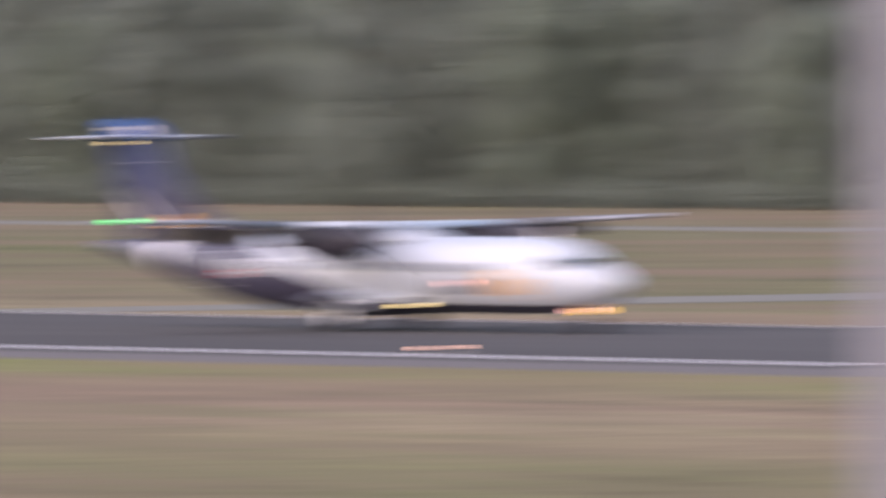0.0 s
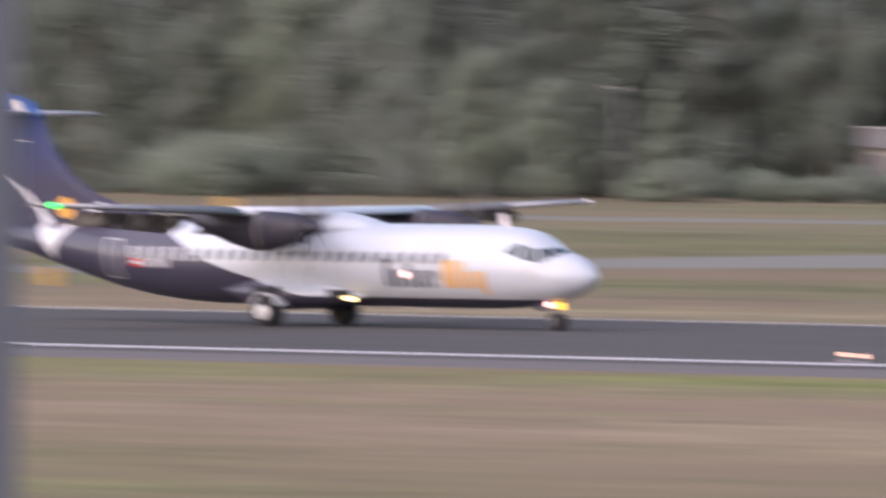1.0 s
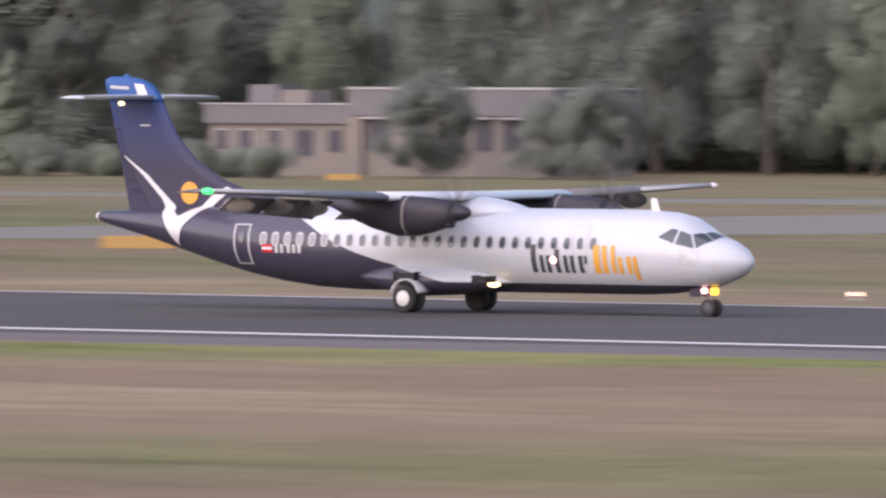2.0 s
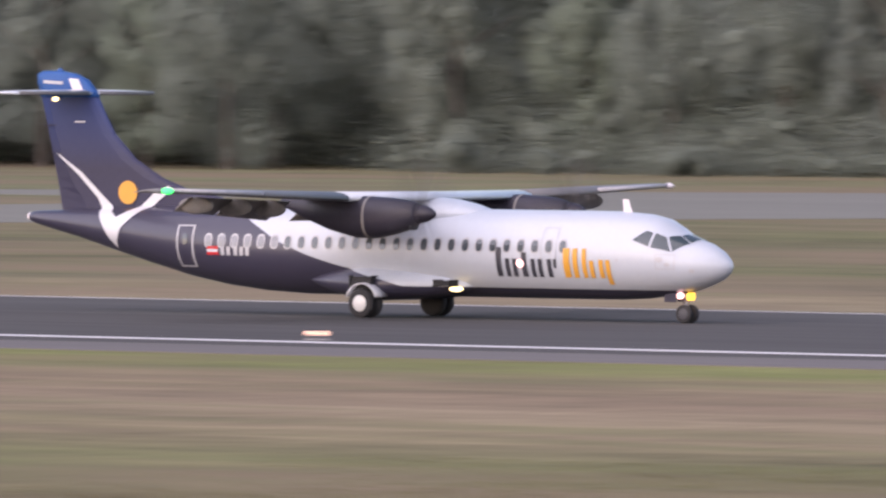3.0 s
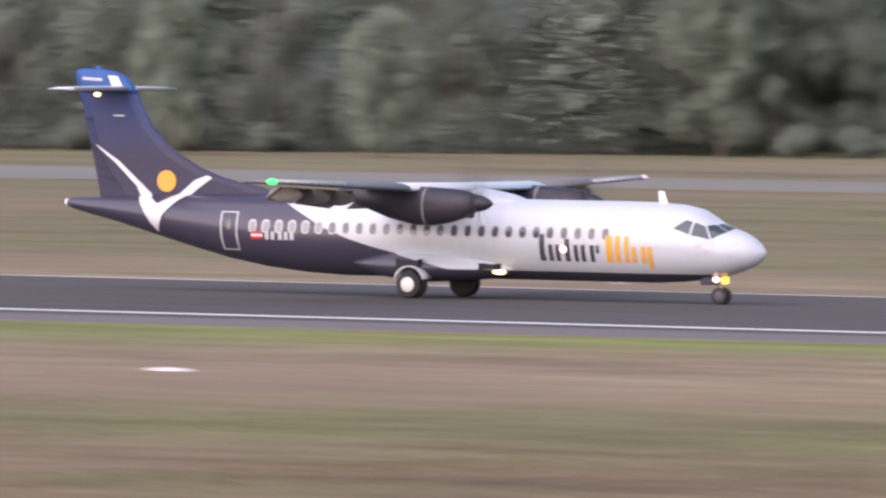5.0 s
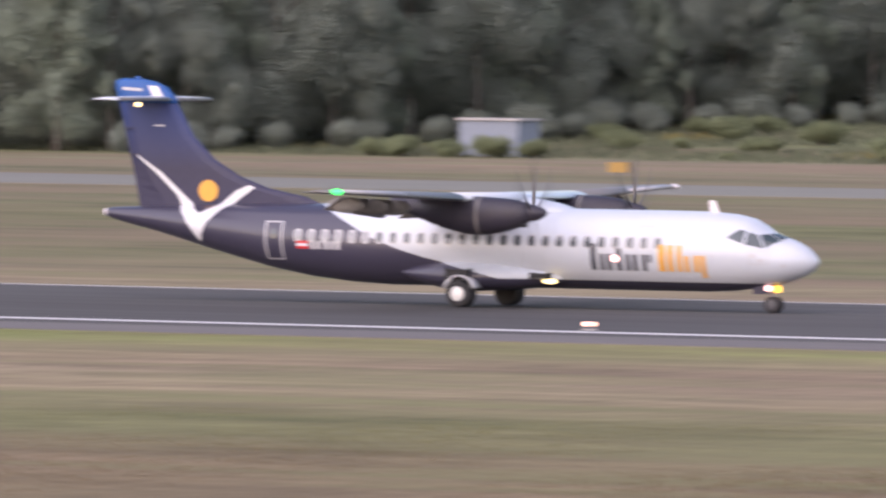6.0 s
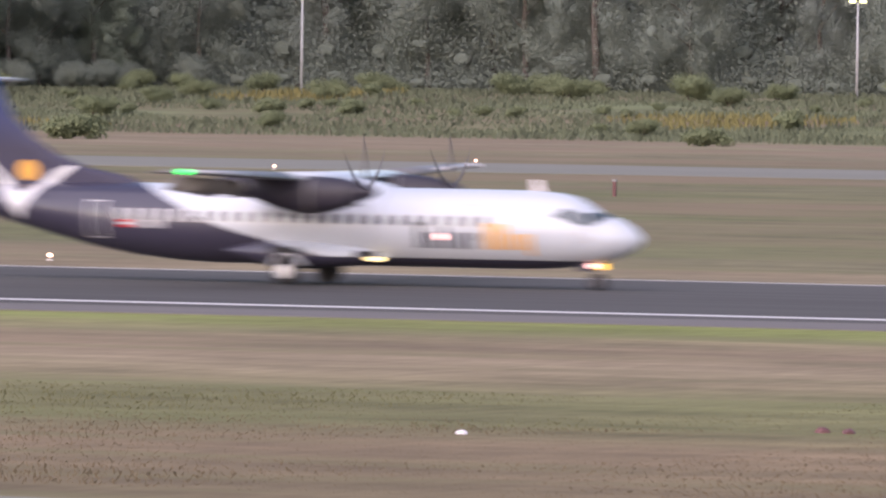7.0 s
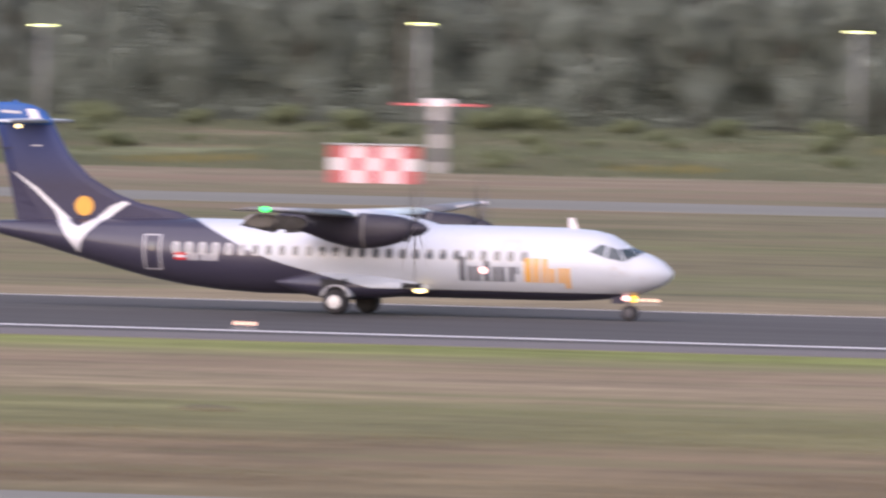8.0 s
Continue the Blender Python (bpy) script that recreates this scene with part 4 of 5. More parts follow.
def build_post():
    e = thing("lamp_post", pose(-226.9413, -263.6233, 0), "tall grey galvanised steel post close to the viewer", "post")
    bm = bmesh.new()
    rod(bm, (0, 0, 0), (0, 0, 14), 0.060, 0.040, 40)
    part("pole", bm, M_POST, e, "", True)
    bm = bmesh.new()
    box(bm, -0.17, -0.17, 0, 0.17, 0.17, 0.03, 0.006)
    part("base_plate", bm, M_POST, e)
    bm = bmesh.new()
    for a in range(4):
        rod(bm, (0.12 * (1 if a & 1 else -1), 0.12 * (1 if a & 2 else -1), 0.03), (0.12 * (1 if a & 1 else -1), 0.12 * (1 if a & 2 else -1), 0.07), 0.018, n=6)
    part("anchor_bolts", bm, M_STRUT, e)


build_post()


def taxi_sign(x, y, w, h, material, label, z=0.25, turn=40):
    e = thing("taxiway_sign", pose(x, y, ground_z(x, y), 0, 0, turn), label, "sign", "taxiway signs")
    part("panel", box(bmesh.new(), -w / 2, -0.08, z, w / 2, 0.08, z + h, 0.02), material, e)
    for s in (-0.35, 0.35):
        part("leg", box(bmesh.new(), s * w - 0.04, -0.04, 0, s * w + 0.04, 0.04, z), M_STRUT, e)
    part("end_cap", box(bmesh.new(), w / 2, -0.09, z - .02, w / 2 + 0.16, 0.09, z + h + .02, 0.01), M_INK, e)


taxi_sign(-692, 260, 1.2, 0.68, M_SIGN_O, "orange taxiway sign standing in mown grass")
taxi_sign(-646, 223, 1.6, 0.66, M_SIGN_Y, "yellow taxiway sign with a dark end")
taxi_sign(-504, 38, 0.7, 0.7, M_SIGN_O, "small orange marker sign beside the runway")
taxi_sign(-497, 86, 3.4, 0.55, M_SIGN_O, "long low orange sign beside the taxiway", 0.1)
taxi_sign(-677, 326, 2.4, 0.45, M_SIGN_O, "orange sign at the edge of the trees", 0.1)
taxi_sign(-403, 339, 1.4, 0.7, M_SIGN_O, "orange taxiway sign in rough grass")


def stone(name, x, y, sx, sy, sz, material, label, category):
    bm = bmesh.new()
    bmesh.ops.create_icosphere(bm, subdivisions=2, radius=1)
    for v in bm.verts:
        k = 1 + 0.18 * noise.noise(v.co * 2.0 + Vector((x, y, 0)))
        v.co = Vector((v.co.x * sx * k, v.co.y * sy * k, max(-0.02, v.co.z) * sz * k))
    ob = part(name, bm, material, None)
    ob.matrix_world = pose(x, y, ground_z(x, y))
    return tagged(ob, label, category)


stone("marker_slab", -160, -122, 0.15, 0.15, 0.10, M_SHED_W, "small white marker block in the grass", "marker")
stone("marker_slab", -255, -77, 0.62, 0.4, 0.09, M_SHED_W, "flat pale concrete slab in the grass", "slab")
stone("marker_block", -153.6, -115.7, 0.18, 0.2, 0.14, M_BROWN, "small dark red block in the grass", "marker")
stone("marker_block", -152.9, -115.9, 0.15, 0.2, 0.13, M_BROWN, "small dark red block in the grass", "marker")


# ---------------------------------------------------------------- trees and bushes
def heart_shape():
    """A ball of 54 quads: unit points and faces."""
    pts, quads = [], []
    for axis in range(3):
        for sg in (-1, 1):
            base = len(pts)
            for j in range(4):
                for i in range(4):
                    p = [0.0, 0.0, 0.0]
                    p[axis], p[(axis + 1) % 3], p[(axis + 2) % 3] = sg, (i / 1.5 - 1) * sg, j / 1.5 - 1
                    pts.append(Vector(p).normalized())
            quads += [(base + j * 4 + i, base + j * 4 + i + 1, base + j * 4 + i + 5, base + j * 4 + i + 4) for j in range(3) for i in range(3)]
    return np.array(pts), np.array(quads)


HEART_P, HEART_F = heart_shape()


def leaf_cloud(lobes, per, size, rng, heart=0.20):
    """Small leaf quads over a dense leafy heart in each of several lobes; verts and faces."""
    hv, hf = [], []
    for k, (cx, cy, cz, rx, ry, rz) in enumerate(lobes):
        swell = np.array([heart * (1 + 0.22 * noise.noise(Vector(p) * 1.7 + Vector((cx, cy, cz)))) for p in HEART_P])
        hv.append(HEART_P * swell[:, None] * [rx, ry, rz] + [cx, cy, cz])
        hf.append(HEART_F + k * len(HEART_P))
    centres, dirs = [], []
    for (cx, cy, cz, rx, ry, rz) in lobes:
        p = rng.normal(size=(per, 3))
        p /= np.linalg.norm(p, axis=1)[:, None]
        dirs.append(p.copy())
        # sprays reach out unevenly, so that neighbouring lobes run into one another
        p *= (0.34 + 0.86 * rng.random((per, 1)) ** 0.8)
        p += 0.10 * rng.normal(size=(per, 3)) + 0.24 * np.sin(4.1 * p[:, [1, 2, 0]] + [cx, cy, cz])
        centres.append(p * [rx, ry, rz] + [cx, cy, cz])
    c = np.concatenate(centres)
    n = len(c)
    # leaves turn outward and up, as they do towards the light
    out = np.concatenate(dirs) + [0, 0, 0.35] + 0.55 * rng.normal(size=(n, 3))
    out /= np.linalg.norm(out, axis=1)[:, None]
    a = np.cross(out, rng.normal(size=(n, 3)))
    a /= np.linalg.norm(a, axis=1)[:, None]
    b = np.cross(out, a)
    s = size * (0.6 + 0.9 * rng.random((n, 1)))
    quad = np.stack([c - a * s - b * s * .6, c + a * s * .2 - b * s, c + a * s + b * s * .5, c - a * s * .3 + b * s], 1)
    verts = np.concatenate([quad.reshape(-1, 3)] + hv)
    faces = np.concatenate([np.arange(4 * n).reshape(-1, 4), np.concatenate(hf) + 4 * n])
    return verts, faces


def mesh_np(name, verts, faces, material):
    me = bpy.data.meshes.new(name)
    me.vertices.add(len(verts))
    me.vertices.foreach_set("co", np.asarray(verts, np.float32).ravel())
    k = faces.shape[1]
    me.loops.add(faces.size)
    me.loops.foreach_set("vertex_index", faces.ravel().astype(np.int32))
    me.polygons.add(len(faces))
    me.polygons.foreach_set("loop_start", np.arange(0, faces.size, k, dtype=np.int32))
    me.update(calc_edges=True)
    me.materials.append(material)
    return me


def trunk_part(tree, h, r, rng, limbs=6):
    bm = bmesh.new()
    pts = [Vector((0, 0, -0.3))]
    for k in range(1, 6):
        pts.append(Vector((rng.normal() * .15 * k / 2, rng.normal() * .15 * k / 2, h * k / 5)))
    for k in range(5):
        rod(bm, pts[k], pts[k + 1], r * (1 - k / 6), r * (1 - (k + 1) / 6), 7)
    for k in range(limbs):
        s = 0.35 + 0.6 * k / limbs
        a = rng.random() * 6.28
        base = Vector((0, 0, h * s))
        rod(bm, base, base + Vector((math.cos(a), math.sin(a), 0.7)) * h * 0.22, r * 0.35, r * 0.08, 5)
    return part("trunk", bm, M_BARK, tree)


def broad_tree(seed, h, w, material, label, name="tree", leaves=2300, lobes_n=40, size=0.055):
    rng = np.random.default_rng(seed)
    t = thing(name, pose(0, 0, 0), label, "tree", "trees along the airfield")
    trunk_part(t, h * 0.8, h * 0.018, rng)
    lobes = []
    for k in range(lobes_n):
        z = h * (0.12 + 0.80 * rng.random())
        q = z / h
        spread = w * (0.35 + 0.65 * math.sin(math.pi * min(1, q * 0.9 + 0.12))) * 0.5
        a = rng.random() * 6.283
        d = spread * rng.random() ** .5
        rr = w * (0.09 + 0.16 * rng.random() ** 1.6)
        lobes.append((d * math.cos(a), d * math.sin(a), z, rr, rr, rr * (0.8 + .5 * rng.random())))
    lobes.append((0, 0, h * .92, w * .14, w * .14, h * .10))
    v, f = leaf_cloud(lobes, leaves, size, rng)
    c = new("crown", mesh_np("crown", v, f, material))
    c.parent = t
    return t


def conifer(seed, h, w, material, label):
    rng = np.random.default_rng(seed)
    t = thing("conifer", pose(0, 0, 0), label, "tree", "trees along the airfield")
    trunk_part(t, h * 0.9, h * 0.014, rng, 0)
    lobes = []
    for k in range(64):
        q = (k + rng.random()) / 65
        z = h * (0.06 + 0.9 * q)
        rr = w * 0.5 * (1 - q) ** 0.8
        a = rng.random() * 6.283
        lobes.append((rr * .6 * math.cos(a), rr * .6 * math.sin(a), z + h * .02 * rng.normal(), rr * .5 + .2, rr * .5 + .2, h * 0.06))
    v, f = leaf_cloud(lobes, 900, 0.05, rng)
    c = new("crown", mesh_np("crown", v, f, material))
    c.parent = t
    return t


def bush(seed, h, w, material, label, leaves=420, size=0.075):
    rng = np.random.default_rng(seed)
    t = thing("bush", pose(0, 0, 0), label, "bush", "bushes")
    bm = bmesh.new()
    for k in range(6):
        a = k * 1.05
        rod(bm, (0, 0, -0.1), (math.cos(a) * w * .25, math.sin(a) * w * .25, h * .7), 0.04, 0.012, 5)
    part("stems", bm, M_BARK, t)
    lobes = [(w * .36 * rng.normal() * .6, w * .36 * rng.normal() * .6, h * (.25 + .4 * rng.random()), w * .22, w * .22, h * .26) for _ in range(12)]
    v, f = leaf_cloud(lobes, leaves, size, rng)
    c = new("foliage", mesh_np("foliage", v, f, material))
    c.parent = t
    return t


USED = set()


def put(kind, x, y, turn=0.0, size=1.0):
    """Stand a tree or bush at a place: the first time the model itself, then copies."""
    m = pose(x, y, float(ground_z(x, y)), 0, 0, turn)
    if kind.name not in USED:
        USED.add(kind.name)
        kind.matrix_world = m @ Matrix.Scale(size, 4)
        return kind
    o = copy_thing(kind, m)
    o.scale = (size, size, size)
    return o


rng = np.random.default_rng(7)
TREES = [broad_tree(1, 21, 11, M_LEAF, "tall dull green broadleaf tree in a dense wood"),
         broad_tree(2, 24, 10, M_LEAF, "tall dull green broadleaf tree in a dense wood"),
         broad_tree(3, 19, 12, M_LEAF, "tall dull green broadleaf tree in a dense wood"),
         broad_tree(4, 23, 9, M_NEEDLE, "tall dark tree in a dense wood"),
         broad_tree(5, 18, 10, M_PALE, "pale green broadleaf tree at the wood's edge")]
BACK = [broad_tree(6, 22, 11, M_LEAF, "tall dull green tree deeper in the wood", "tree", 1000, 30, 0.085),
        broad_tree(7, 24, 11, M_LEAF, "tall dull green tree deeper in the wood", "tree", 1000, 30, 0.085),
        broad_tree(8, 20, 12, M_NEEDLE, "tall dark tree deeper in the wood", "tree", 1000, 30, 0.085)]
PINES = [conifer(11, 20, 6.5, M_NEEDLE, "tall dark conifer at the wood's edge"), conifer(13, 9, 4.2, M_PALE, "slim grey-green conifer standing before the wood")]
ROUND = broad_tree(14, 8.2, 7.0, M_NEEDLE, "rounded dark tree before a low building", "tree", 1700, 40, 0.045)
RUST = broad_tree(21, 14, 8, M_RUST, "tree with faintly rusty foliage in the wood")
BUSH = [bush(31, 2.0, 3.6, M_SHRUB, "rounded green bush in rough grass", 900, 0.05), bush(32, 1.4, 2.6, M_SHRUB, "low dark green bush in rough grass", 420, 0.06),
        bush(33, 5.5, 13.0, M_PALE, "broad pale green thicket before the wood", 5200, 0.06), bush(34, 3.4, 4.2, M_LEAF, "dull green bush before the wood", 1900, 0.055)]


EDGE_X = [-1250, -900, -790, -740, -725, -665, -640, -580, -535, -500, -474, -300, 60]
EDGE_Y = [372, 362, 352, 352, 400, 402, 384, 384, 392, 430, 572, 576, 590]


def edge_y(x):
    return float(np.interp(x, EDGE_X, EDGE_Y))


x = -1180.0
while x < -90:
    y = edge_y(x)
    k = int(rng.integers(0, 5))
    tall = 1.0 if x < -640 else 0.85 if x < -450 else 0.9
    if k == 4 and x > -450:
        k = 0
    put(TREES[k], x, y + rng.random() * 8, rng.random() * 360, tall * (0.85 + 0.3 * rng.random()))
    put(BACK[int(rng.integers(0, 3))], x + 3, y + 14 + rng.random() * 8, rng.random() * 360, tall * (1.0 + 0.25 * rng.random()))
    x += 7.5 + 3.5 * rng.random() if x > -1000 else 14

for y in np.arange(436, 570, 7.0):
    put(BACK[int(rng.integers(0, 3))], -500 + (y - 436) * .18 + rng.random() * 4, y, rng.random() * 360, 0.9 + 0.3 * rng.random())

for k, y in enumerate(np.arange(428, 574, 6.5)):
    put(TREES[(4, 0, 2)[k % 3]], -493 + (y - 436) * .19 + rng.random() * 3, y, rng.random() * 360, 0.72 + 0.25 * rng.random())
    put(BUSH[3], -486 + (y - 436) * .19 + rng.random() * 3, y - 3, rng.random() * 360, 0.6 + 0.4 * rng.random())

# deep wood behind the front rows, one mass
WOODS, LOW = [], []
wr = np.random.default_rng(3)
for x in np.arange(-1500, 120, 9.0):
    y = edge_y(x) + 11
    z0 = float(ground_z(x, y))
    for k in range(7):
        WOODS.append((x + wr.normal() * 3, y + wr.random() * 7, z0 + 1.5 + 4.0 * k + wr.random() * 2, 7, 4, 3.6))
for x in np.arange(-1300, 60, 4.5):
    # undergrowth that hides the feet of the front trees, its shade in the leaf colour
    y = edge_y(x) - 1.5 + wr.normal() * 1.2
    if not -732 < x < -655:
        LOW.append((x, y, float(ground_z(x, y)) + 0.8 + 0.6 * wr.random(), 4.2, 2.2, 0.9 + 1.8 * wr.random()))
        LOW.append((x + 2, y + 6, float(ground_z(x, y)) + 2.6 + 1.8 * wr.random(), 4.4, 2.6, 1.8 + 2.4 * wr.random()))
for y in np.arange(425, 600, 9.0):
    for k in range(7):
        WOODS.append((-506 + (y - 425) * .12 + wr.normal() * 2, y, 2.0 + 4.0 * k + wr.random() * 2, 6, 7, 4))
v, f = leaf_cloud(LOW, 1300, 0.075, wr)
low = new("undergrowth", mesh_np("undergrowth", v, f, M_UNDER_SHADE))
tagged(low, "dull green undergrowth along the wood's edge, coloured dark for shade", "undergrowth", kind="stuff")
v, f = leaf_cloud(WOODS, 760, 0.14, wr, 0.22)
woods = new("far_woods", mesh_np("far_woods", v, f, M_LEAF))
tagged(woods, "dense dull green wood closing the airfield", "woods", kind="stuff")

# added backing sheet: closes gaps between the trees with a pale leaf tone
xs = np.arange(-1700, 400, 12.0)
zs = np.arange(-1, 30, 4.0)
gx, gz = np.meshgrid(xs, zs)
gy = np.array([[edge_y(a) + 30 for a in xs] for _ in zs]) + wr.normal(size=gx.shape) * 2.5
nx = len(xs)
depth = ob_from("wood_backing", np.stack([gx.ravel(), gy.ravel(), gz.ravel()], 1),
                [(j * nx + i, j * nx + i + 1, (j + 1) * nx + i + 1, (j + 1) * nx + i) for j in range(len(zs) - 1) for i in range(nx - 1)], M_BACKING)
tagged(depth, "added backing sheet closing the gaps behind the trees", "woods", kind="stuff")

# single trees and bushes that stand out before the wood
for k, (x, y) in enumerate(((-744, 362), (-737, 366), (-730, 371), (-722, 379), (-714, 385), (-706, 388), (-697, 390), (-687, 391), (-676, 390), (-666, 387))):
    # trees closing the recess behind the low building
    put(TREES[k * 3 % 5], x, y, 77 * k, 0.82 + 0.05 * (k % 4))
put(BUSH[2], -768, 344, 0, 1.0)
put(PINES[0], -749, 346, 20, 0.98)
put(TREES[4], -738, 340, 60, 0.62)
put(TREES[4], -728, 336, 160, 0.50)
put(PINES[1], -720, 340, 0, 1.05)
put(BUSH[3], -716, 338, 70, 1.0)
put(ROUND, -690.1, 352.0, 0, 0.95)
put(ROUND, -678.5, 352.0, 90, 0.72)
put(ROUND, -673.4, 352.0, 180, 0.86)
put(BUSH[3], -702, 340, 10, 0.9)
put(BUSH[3], -694, 338, 200, 0.8)
put(BUSH[0], -425.2, 143.6, 0, 1.40)
put(BUSH[0], -414.6, 137.5, 100, 1.25)
put(BUSH[0], -449.0, 162.0, 50, 1.1)
put(RUST, -560, 376, 0, 1.0)
put(RUST, -538, 380, 40, 0.9)
put(TREES[4], -515, 378, 0, 0.72)
put(TREES[4], -498, 380, 90, 0.62)
for k in range(26):
    x = -640 + 200 * rng.random()
    put(BUSH[3], x, edge_y(x) - 6 - 3 * rng.random(), rng.random() * 360, 0.5 + 0.5 * rng.random())
for x, y, k in ((-464.0, 430, 0.9), (-460.5, 431, 0.75), (-456.8, 430, 0.95), (-453.5, 432, 0.8), (-467.5, 431, 0.8)):
    put(BUSH[0], x, y, x * 31, k)
for x, y, k in ((-722.0, 341, 0.42), (-715.0, 343, 0.50), (-708.5, 344, 0.40), (-702.0, 346, 0.46)):
    put(BUSH[2], x, y, x * 17, k)
put(BUSH[1], -557.0, 131.0, 10, 0.35)
put(BUSH[1], -348.6, 408, 0, 1.1)
put(BUSH[1], -391, 386, 30, 1.45)
put(BUSH[1], -364, 470, 80, 1.3)
for k in range(150):
    x = -500 + 380 * rng.random()
    y = 425 + 125 * rng.random() ** 0.7
    put(BUSH[int(rng.integers(0, 2))], x, y, rng.random() * 360, 0.35 + 0.75 * rng.random() ** 1.5)
for k in range(26):
    # a hedge of larger bushes along the top of the bank
    put(BUSH[0], -462 + 9 * k + 6 * rng.random(), 520 + 30 * rng.random(), rng.random() * 360, 0.8 + 0.5 * rng.random())


def weeds():
    """Tall weeds and flowers on the bank, and scattered tufts on the mown grass."""
    wr = np.random.default_rng(9)
    n = 170000
    x = -570 + 520 * wr.random(n)
    y = 430 + 140 * wr.random(n)
    dens = np.array([noise.noise(Vector((a * .05, b * .03, 0))) for a, b in zip(x, y)])
    keep = dens > -0.30
    for name, sel, material, label in (("weeds", keep & (dens < .40), M_WEED, "tall rough weeds covering the bank"),
                                       ("flowering_weeds", keep & (dens >= .40), M_FLOWER, "yellow flowering weeds on the bank")):
        px, py = x[sel], y[sel]
        pz = ground_z(px, py)
        h = (0.15 + 0.35 * wr.random(len(px))) * (1 + dens[sel])
        a = wr.random(len(px)) * 6.28
        w = 0.035 + 0.06 * wr.random(len(px))
        dx, dy = np.cos(a) * w, np.sin(a) * w
        lean = wr.normal(size=(len(px), 2)) * .15
        q = np.stack([np.stack([px - dx, py - dy, pz - .05], 1), np.stack([px + dx, py + dy, pz - .05], 1),
                      np.stack([px + dx * .5 + lean[:, 0], py + dy * .5 + lean[:, 1], pz + h], 1), np.stack([px - dx * .7 + lean[:, 0], py - dy * .7, pz + h * .8], 1)], 1)
        ob = new(name, mesh_np(name, q.reshape(-1, 3), np.arange(4 * len(px)).reshape(-1, 4), material))
        tagged(ob, label, "weeds", kind="stuff")
    # rough grass on the near side of the mown field: green near the field, reddish and taller beyond
    n = 150000
    x = -300 + 240 * wr.random(n)
    y = -152 + 55 * wr.random(n)
    dens = np.array([noise.noise(Vector((a * .12, b * .05, 5))) for a, b in zip(x, y)])
    for name, sel, material, tall, label in (("green_grass", (y + 14 * dens > -119), M_GREEN_GRASS, 0.05, "short green grass tufts beside the mown field"),
                                             ("rough_grass", (y + 14 * dens < -116), M_TUSSOCK, 0.065, "rough reddish-brown grass with dry seed heads")):
        px, py = x[sel], y[sel]
        h = tall * (0.4 + wr.random(len(px))) * np.clip(0.55 + 1.6 * dens[sel], 0.12, 2)
        a = wr.random(len(px)) * 6.28
        w = 0.008 + 0.014 * wr.random(len(px))
        dx, dy = np.cos(a) * w, np.sin(a) * w
        lean = wr.normal(size=(len(px), 2)) * .05
        z = np.zeros(len(px))
        q = np.stack([np.stack([px - dx, py - dy, z - .02], 1), np.stack([px + dx, py + dy, z - .02], 1),
                      np.stack([px + dx * .3 + lean[:, 0], py + dy * .3 + lean[:, 1], z + h], 1), np.stack([px - dx * .5 + lean[:, 0], py - dy * .5, z + h * .8], 1)], 1)
        ob = new(name, mesh_np(name, q.reshape(-1, 3), np.arange(4 * len(px)).reshape(-1, 4), material))
        tagged(ob, label, "grass", kind="stuff")


weeds()
for x, y, k in ((-149.2, -104.2, 1.0), (-261.6, -114.9, 0.9), (-246, -112, 0.7)):
    stone("grass_tussock", x, y, 1.0 * k, 0.7 * k, 0.17 * k, M_TURF, "low tussock of rough grass in the mown field", "tussock")


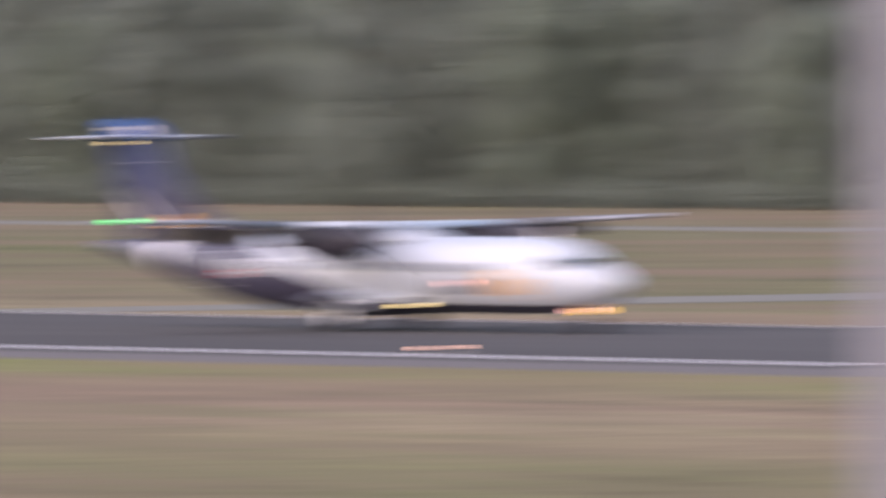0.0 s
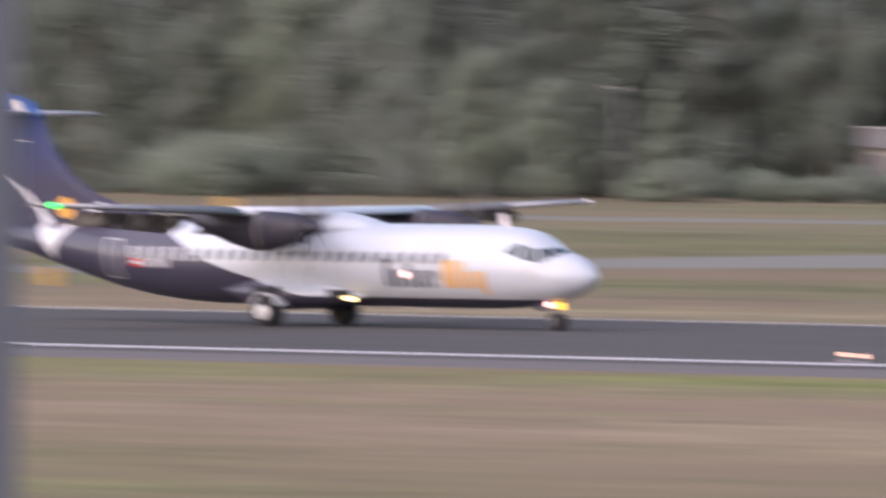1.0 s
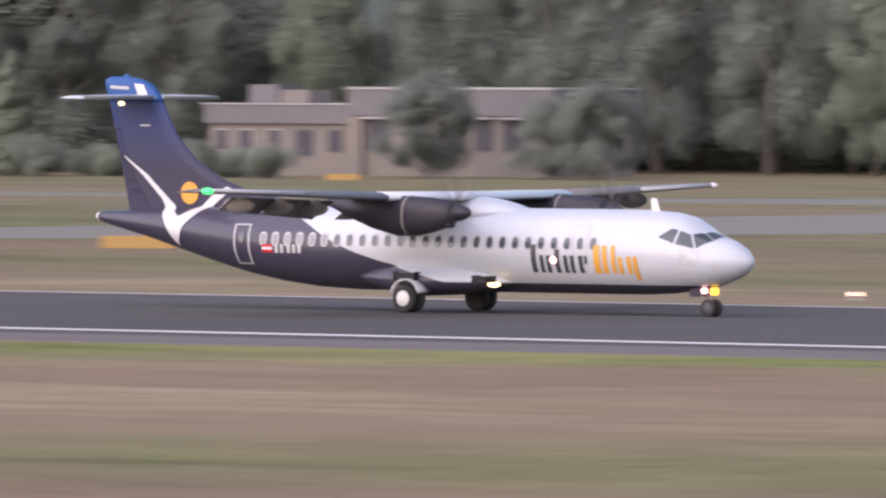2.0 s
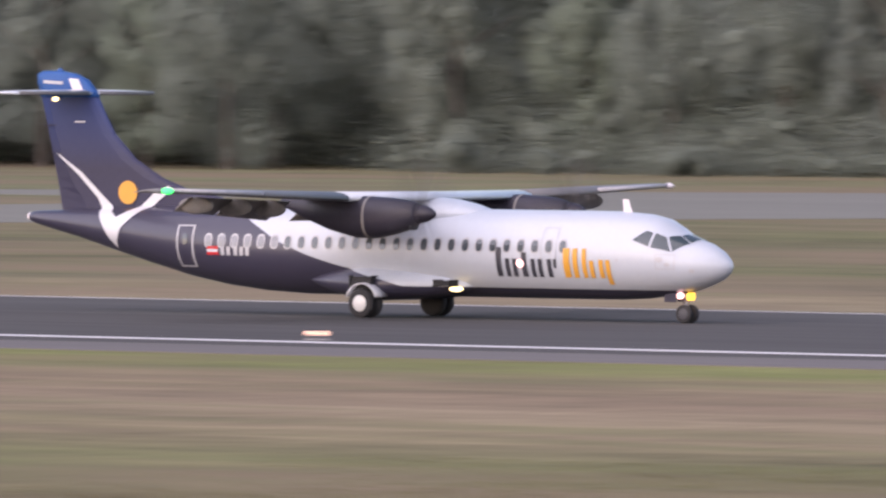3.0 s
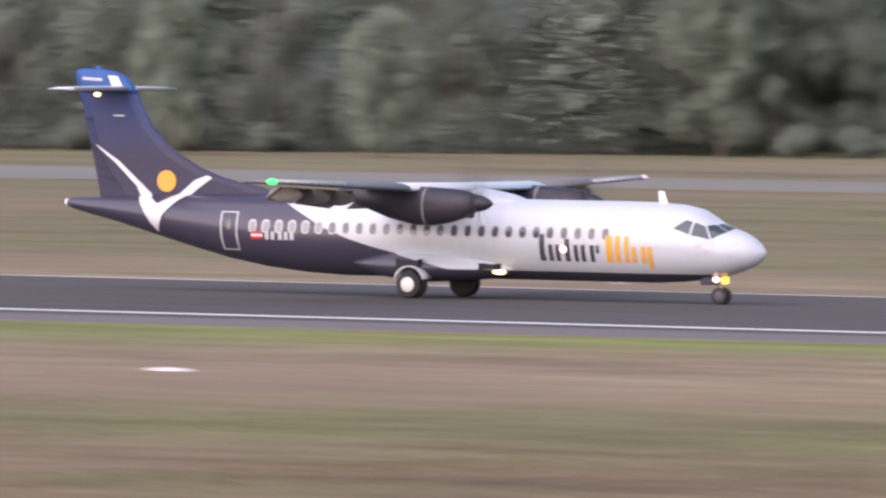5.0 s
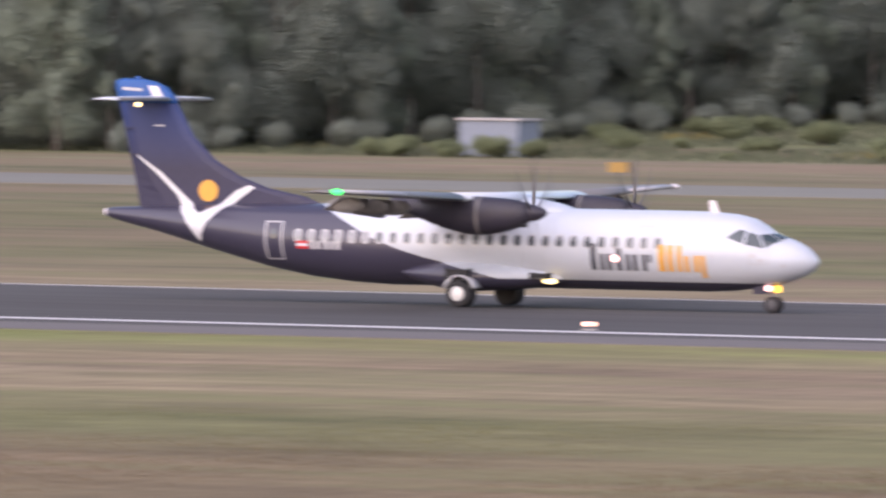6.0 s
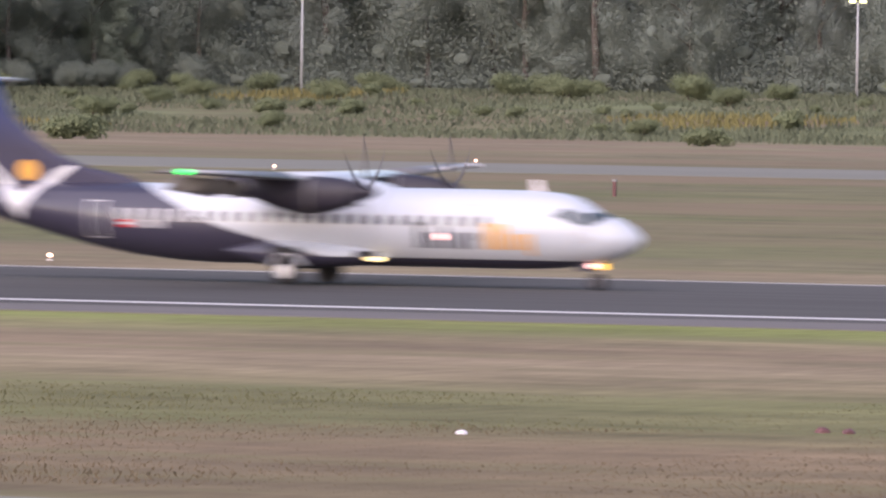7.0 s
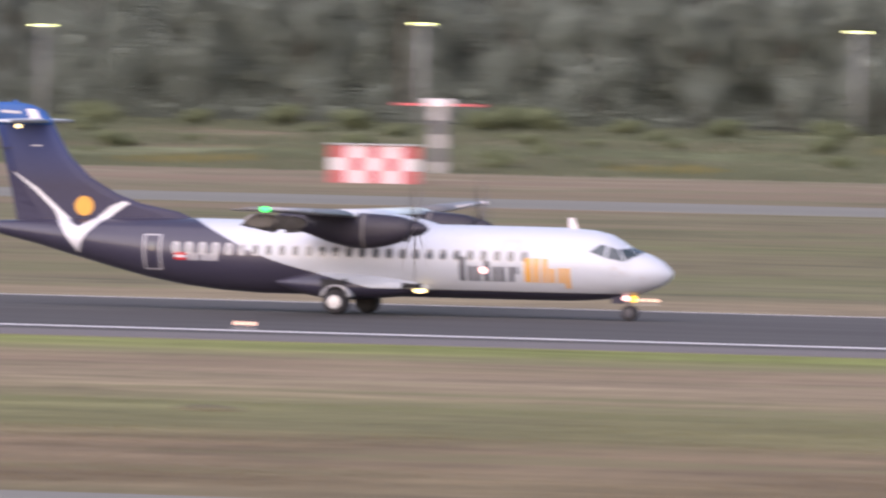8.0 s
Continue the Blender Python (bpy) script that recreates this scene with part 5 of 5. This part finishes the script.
# ---------------------------------------------------------------- buildings, masts and the chequered hut
def build_building():
    """Long low flat-roofed building: a lower wing and a taller one, built along local x."""
    e = thing("airfield_building", pose(-715.6, 362.9, 0, 0, 0, 0), "long low beige building with grey fascia and dark windows", "building")
    # lower wing 0..11 m, taller wing 11..30 m
    part("lower_wall", box(bmesh.new(), -4, 0, -0.3, 10.6, 9, 3.9, 0.03), M_WALL, e)
    part("lower_fascia", box(bmesh.new(), -4.3, -0.35, 3.9, 10.6, 9.3, 5.35, 0.04), M_FASCIA, e, "grey roof fascia")
    part("taller_wall", box(bmesh.new(), 10.6, -0.9, -0.3, 30, 9, 4.55, 0.03), M_WALL, e)
    part("taller_fascia", box(bmesh.new(), 10.5, -1.15, 4.55, 30.3, 9.3, 6.55, 0.04), M_FASCIA, e, "grey roof fascia")
    part("roof_edge", box(bmesh.new(), 10.4, -1.25, 6.55, 30.4, 9.4, 6.72, 0.02), M_TRIM, e, "pale metal roof edge")
    part("roof_edge", box(bmesh.new(), -4.4, -0.45, 5.35, 10.4, 9.4, 5.47, 0.02), M_TRIM, e, "pale metal roof edge")
    part("roof_unit", box(bmesh.new(), 0.6, 3, 5.47, 3.4, 6, 6.5, 0.05), M_WALL, e)
    part("roof_unit", box(bmesh.new(), -2.5, 3, 5.47, 0.4, 5.5, 6.9, 0.05), M_FASCIA, e)
    part("porch_pier", box(bmesh.new(), 10.6, -1.4, -0.3, 12.0, -0.9, 4.5, 0.03), M_WALL, e)
    for x, w, z0, z1, y in ((-3.2, 1.0, 1.9, 3.4, 0), (-0.9, 1.1, 1.9, 3.4, 0), (2.0, 1.0, 1.9, 3.4, 0), (4.6, 1.6, 1.5, 3.4, 0), (7.8, 1.2, 1.8, 3.4, 0),
                            (12.4, 2.0, 2.0, 4.2, -.9), (16.2, 1.6, 2.0, 4.2, -.9), (19.6, 1.8, 2.0, 4.2, -.9), (22.6, 1.6, 2.0, 4.2, -.9), (25.4, 1.8, 2.0, 4.2, -.9)):
        win = part("window", box(bmesh.new(), x - .1, y - .06, z0 - .1, x + w + .1, y + .05, z1 + .1, 0.01), M_TRIM if w < 1.15 else M_FASCIA, e)
        part("pane", box(bmesh.new(), x, y - .10, z0, x + w, y - .04, z1), M_SHADE, win)
        if y < 0:
            part("awning", box(bmesh.new(), x - .3, y - .7, z1 + .12, x + w + .3, y - .03, z1 + .28, 0.01), M_TRIM, win, "pale awning")


build_building()


def build_mast(x, y, top, name="light_mast"):
    z = float(ground_z(x, y))
    e = thing(name, pose(x, y, z), "slim grey lighting mast with lit yellow-white floodlights", "light mast", "apron light masts")
    part("pole", rod(bmesh.new(), (0, 0, -0.2), (0, 0, top - z), 0.14, 0.08, 12), M_MAST, e, "", True)
    part("crossbar", box(bmesh.new(), -0.9, -0.06, top - z - .08, 0.9, 0.06, top - z + .05, 0.02), M_STRUT, e)
    for s in (-0.5, 0.5):
        part("floodlight", box(bmesh.new(), s - .28, -0.2, top - z + .05, s + .28, 0.1, top - z + .22, 0.03), M_FLOOD, e, "glowing floodlight")


for x, top in ((-443.3, 11.0), (-389.6, 11.2), (-352.6, 12.0), (-311.0, 12.0)):
    build_mast(x, 560, top)
mx, mz = -728.7, 8.2
lamp = thing("street_lamp", pose(mx, 345, 0), "slim grey street lamp before the wood", "street lamp")
part("pole", rod(bmesh.new(), (0, 0, -0.2), (0, 0, mz), 0.10, 0.06, 10), M_TRIM, lamp, "", True)
part("lantern", box(bmesh.new(), -0.5, -0.15, mz, 0.3, 0.15, mz + .16, 0.04), M_TRIM, lamp)


def build_hut(x, y):
    e = thing("equipment_hut", pose(x, y, ground_z(x, y), 0, 0, 16), "small airfield hut painted in red and white checks", "hut")
    w, d, h = 6.3, 3.0, 2.75
    part("body", box(bmesh.new(), -w / 2, -d / 2, -.6, w / 2, d / 2, h, 0.02), M_SHED_W, e)
    for r in range(3):
        for c in range(5):
            if (r + c) % 2 == 0:
                x0 = -w / 2 + c * w / 5
                z0 = r * h / 3
                part("red_panel", box(bmesh.new(), x0, -d / 2 - .02, z0, x0 + w / 5, -d / 2 + .05, z0 + h / 3), M_SHED_R, e)
    for r in range(3):
        if r % 2 == 0:
            part("red_panel", box(bmesh.new(), w / 2 - .05, -d / 2, r * h / 3, w / 2 + .02, 0, (r + 1) * h / 3), M_SHED_R, e)
    part("roof", box(bmesh.new(), -w / 2 - .15, -d / 2 - .15, h, w / 2 + .15, d / 2 + .15, h + .12, 0.02), M_TRIM, e)


def build_wind_mast(x, y, top):
    z = float(ground_z(x, y))
    e = thing("wind_mast", pose(x, y, z), "red and white banded mast with a red crossbar", "mast")
    n = 5
    for k in range(n):
        a, b = -.2 + (top - z) * k / n, -.2 + (top - z) * (k + 1) / n
        part("band", box(bmesh.new(), -0.55, -0.3, a, 0.55, 0.3, b, 0.02), M_TRIM if k % 2 == 0 else M_FASCIA, e)
    part("crossbar", box(bmesh.new(), -3.6, -0.08, top - z - .15, 3.6, 0.08, top - z + .05, 0.03), M_SHED_R, e, "red crossbar")
    part("cap", box(bmesh.new(), -1.0, -0.4, top - z - .2, 1.0, 0.4, top - z + .45, 0.05), M_SHED_W, e)


build_hut(-294.9, 366)
build_wind_mast(-310.4, 431, 5.5)
shed = thing("storage_shed", pose(-459.5, 436, 0.0), "small pale grey shed at the foot of the wood", "shed")
part("wall", box(bmesh.new(), -2.6, 0, -.3, 2.6, 4, 2.9, 0.03), M_SHED_B, shed)
part("roof", box(bmesh.new(), -2.8, -.2, 2.9, 2.8, 4.2, 3.1, 0.03), M_TRIM, shed)


# ---------------------------------------------------------------- movement
def motions():
    walk(AIRCRAFT, [(k / 10, pose(-315.800 + 40.640 * (k / 10 - 4) - 0.8083 * (k / 10 - 4) ** 2, 0, -0.03)) for k in range(81)])
    for rotor, home in ROTORS:
        wheel = rotor.name.startswith("wheel")
        turn = 70 if wheel else 82
        axis = (0, 1, 0) if wheel else (1, 0, 0)
        walk(rotor, [(k / FPS, home @ pose(0, 0, 0, *[turn * k * a for a in axis])) for k in range(241)])


motions()
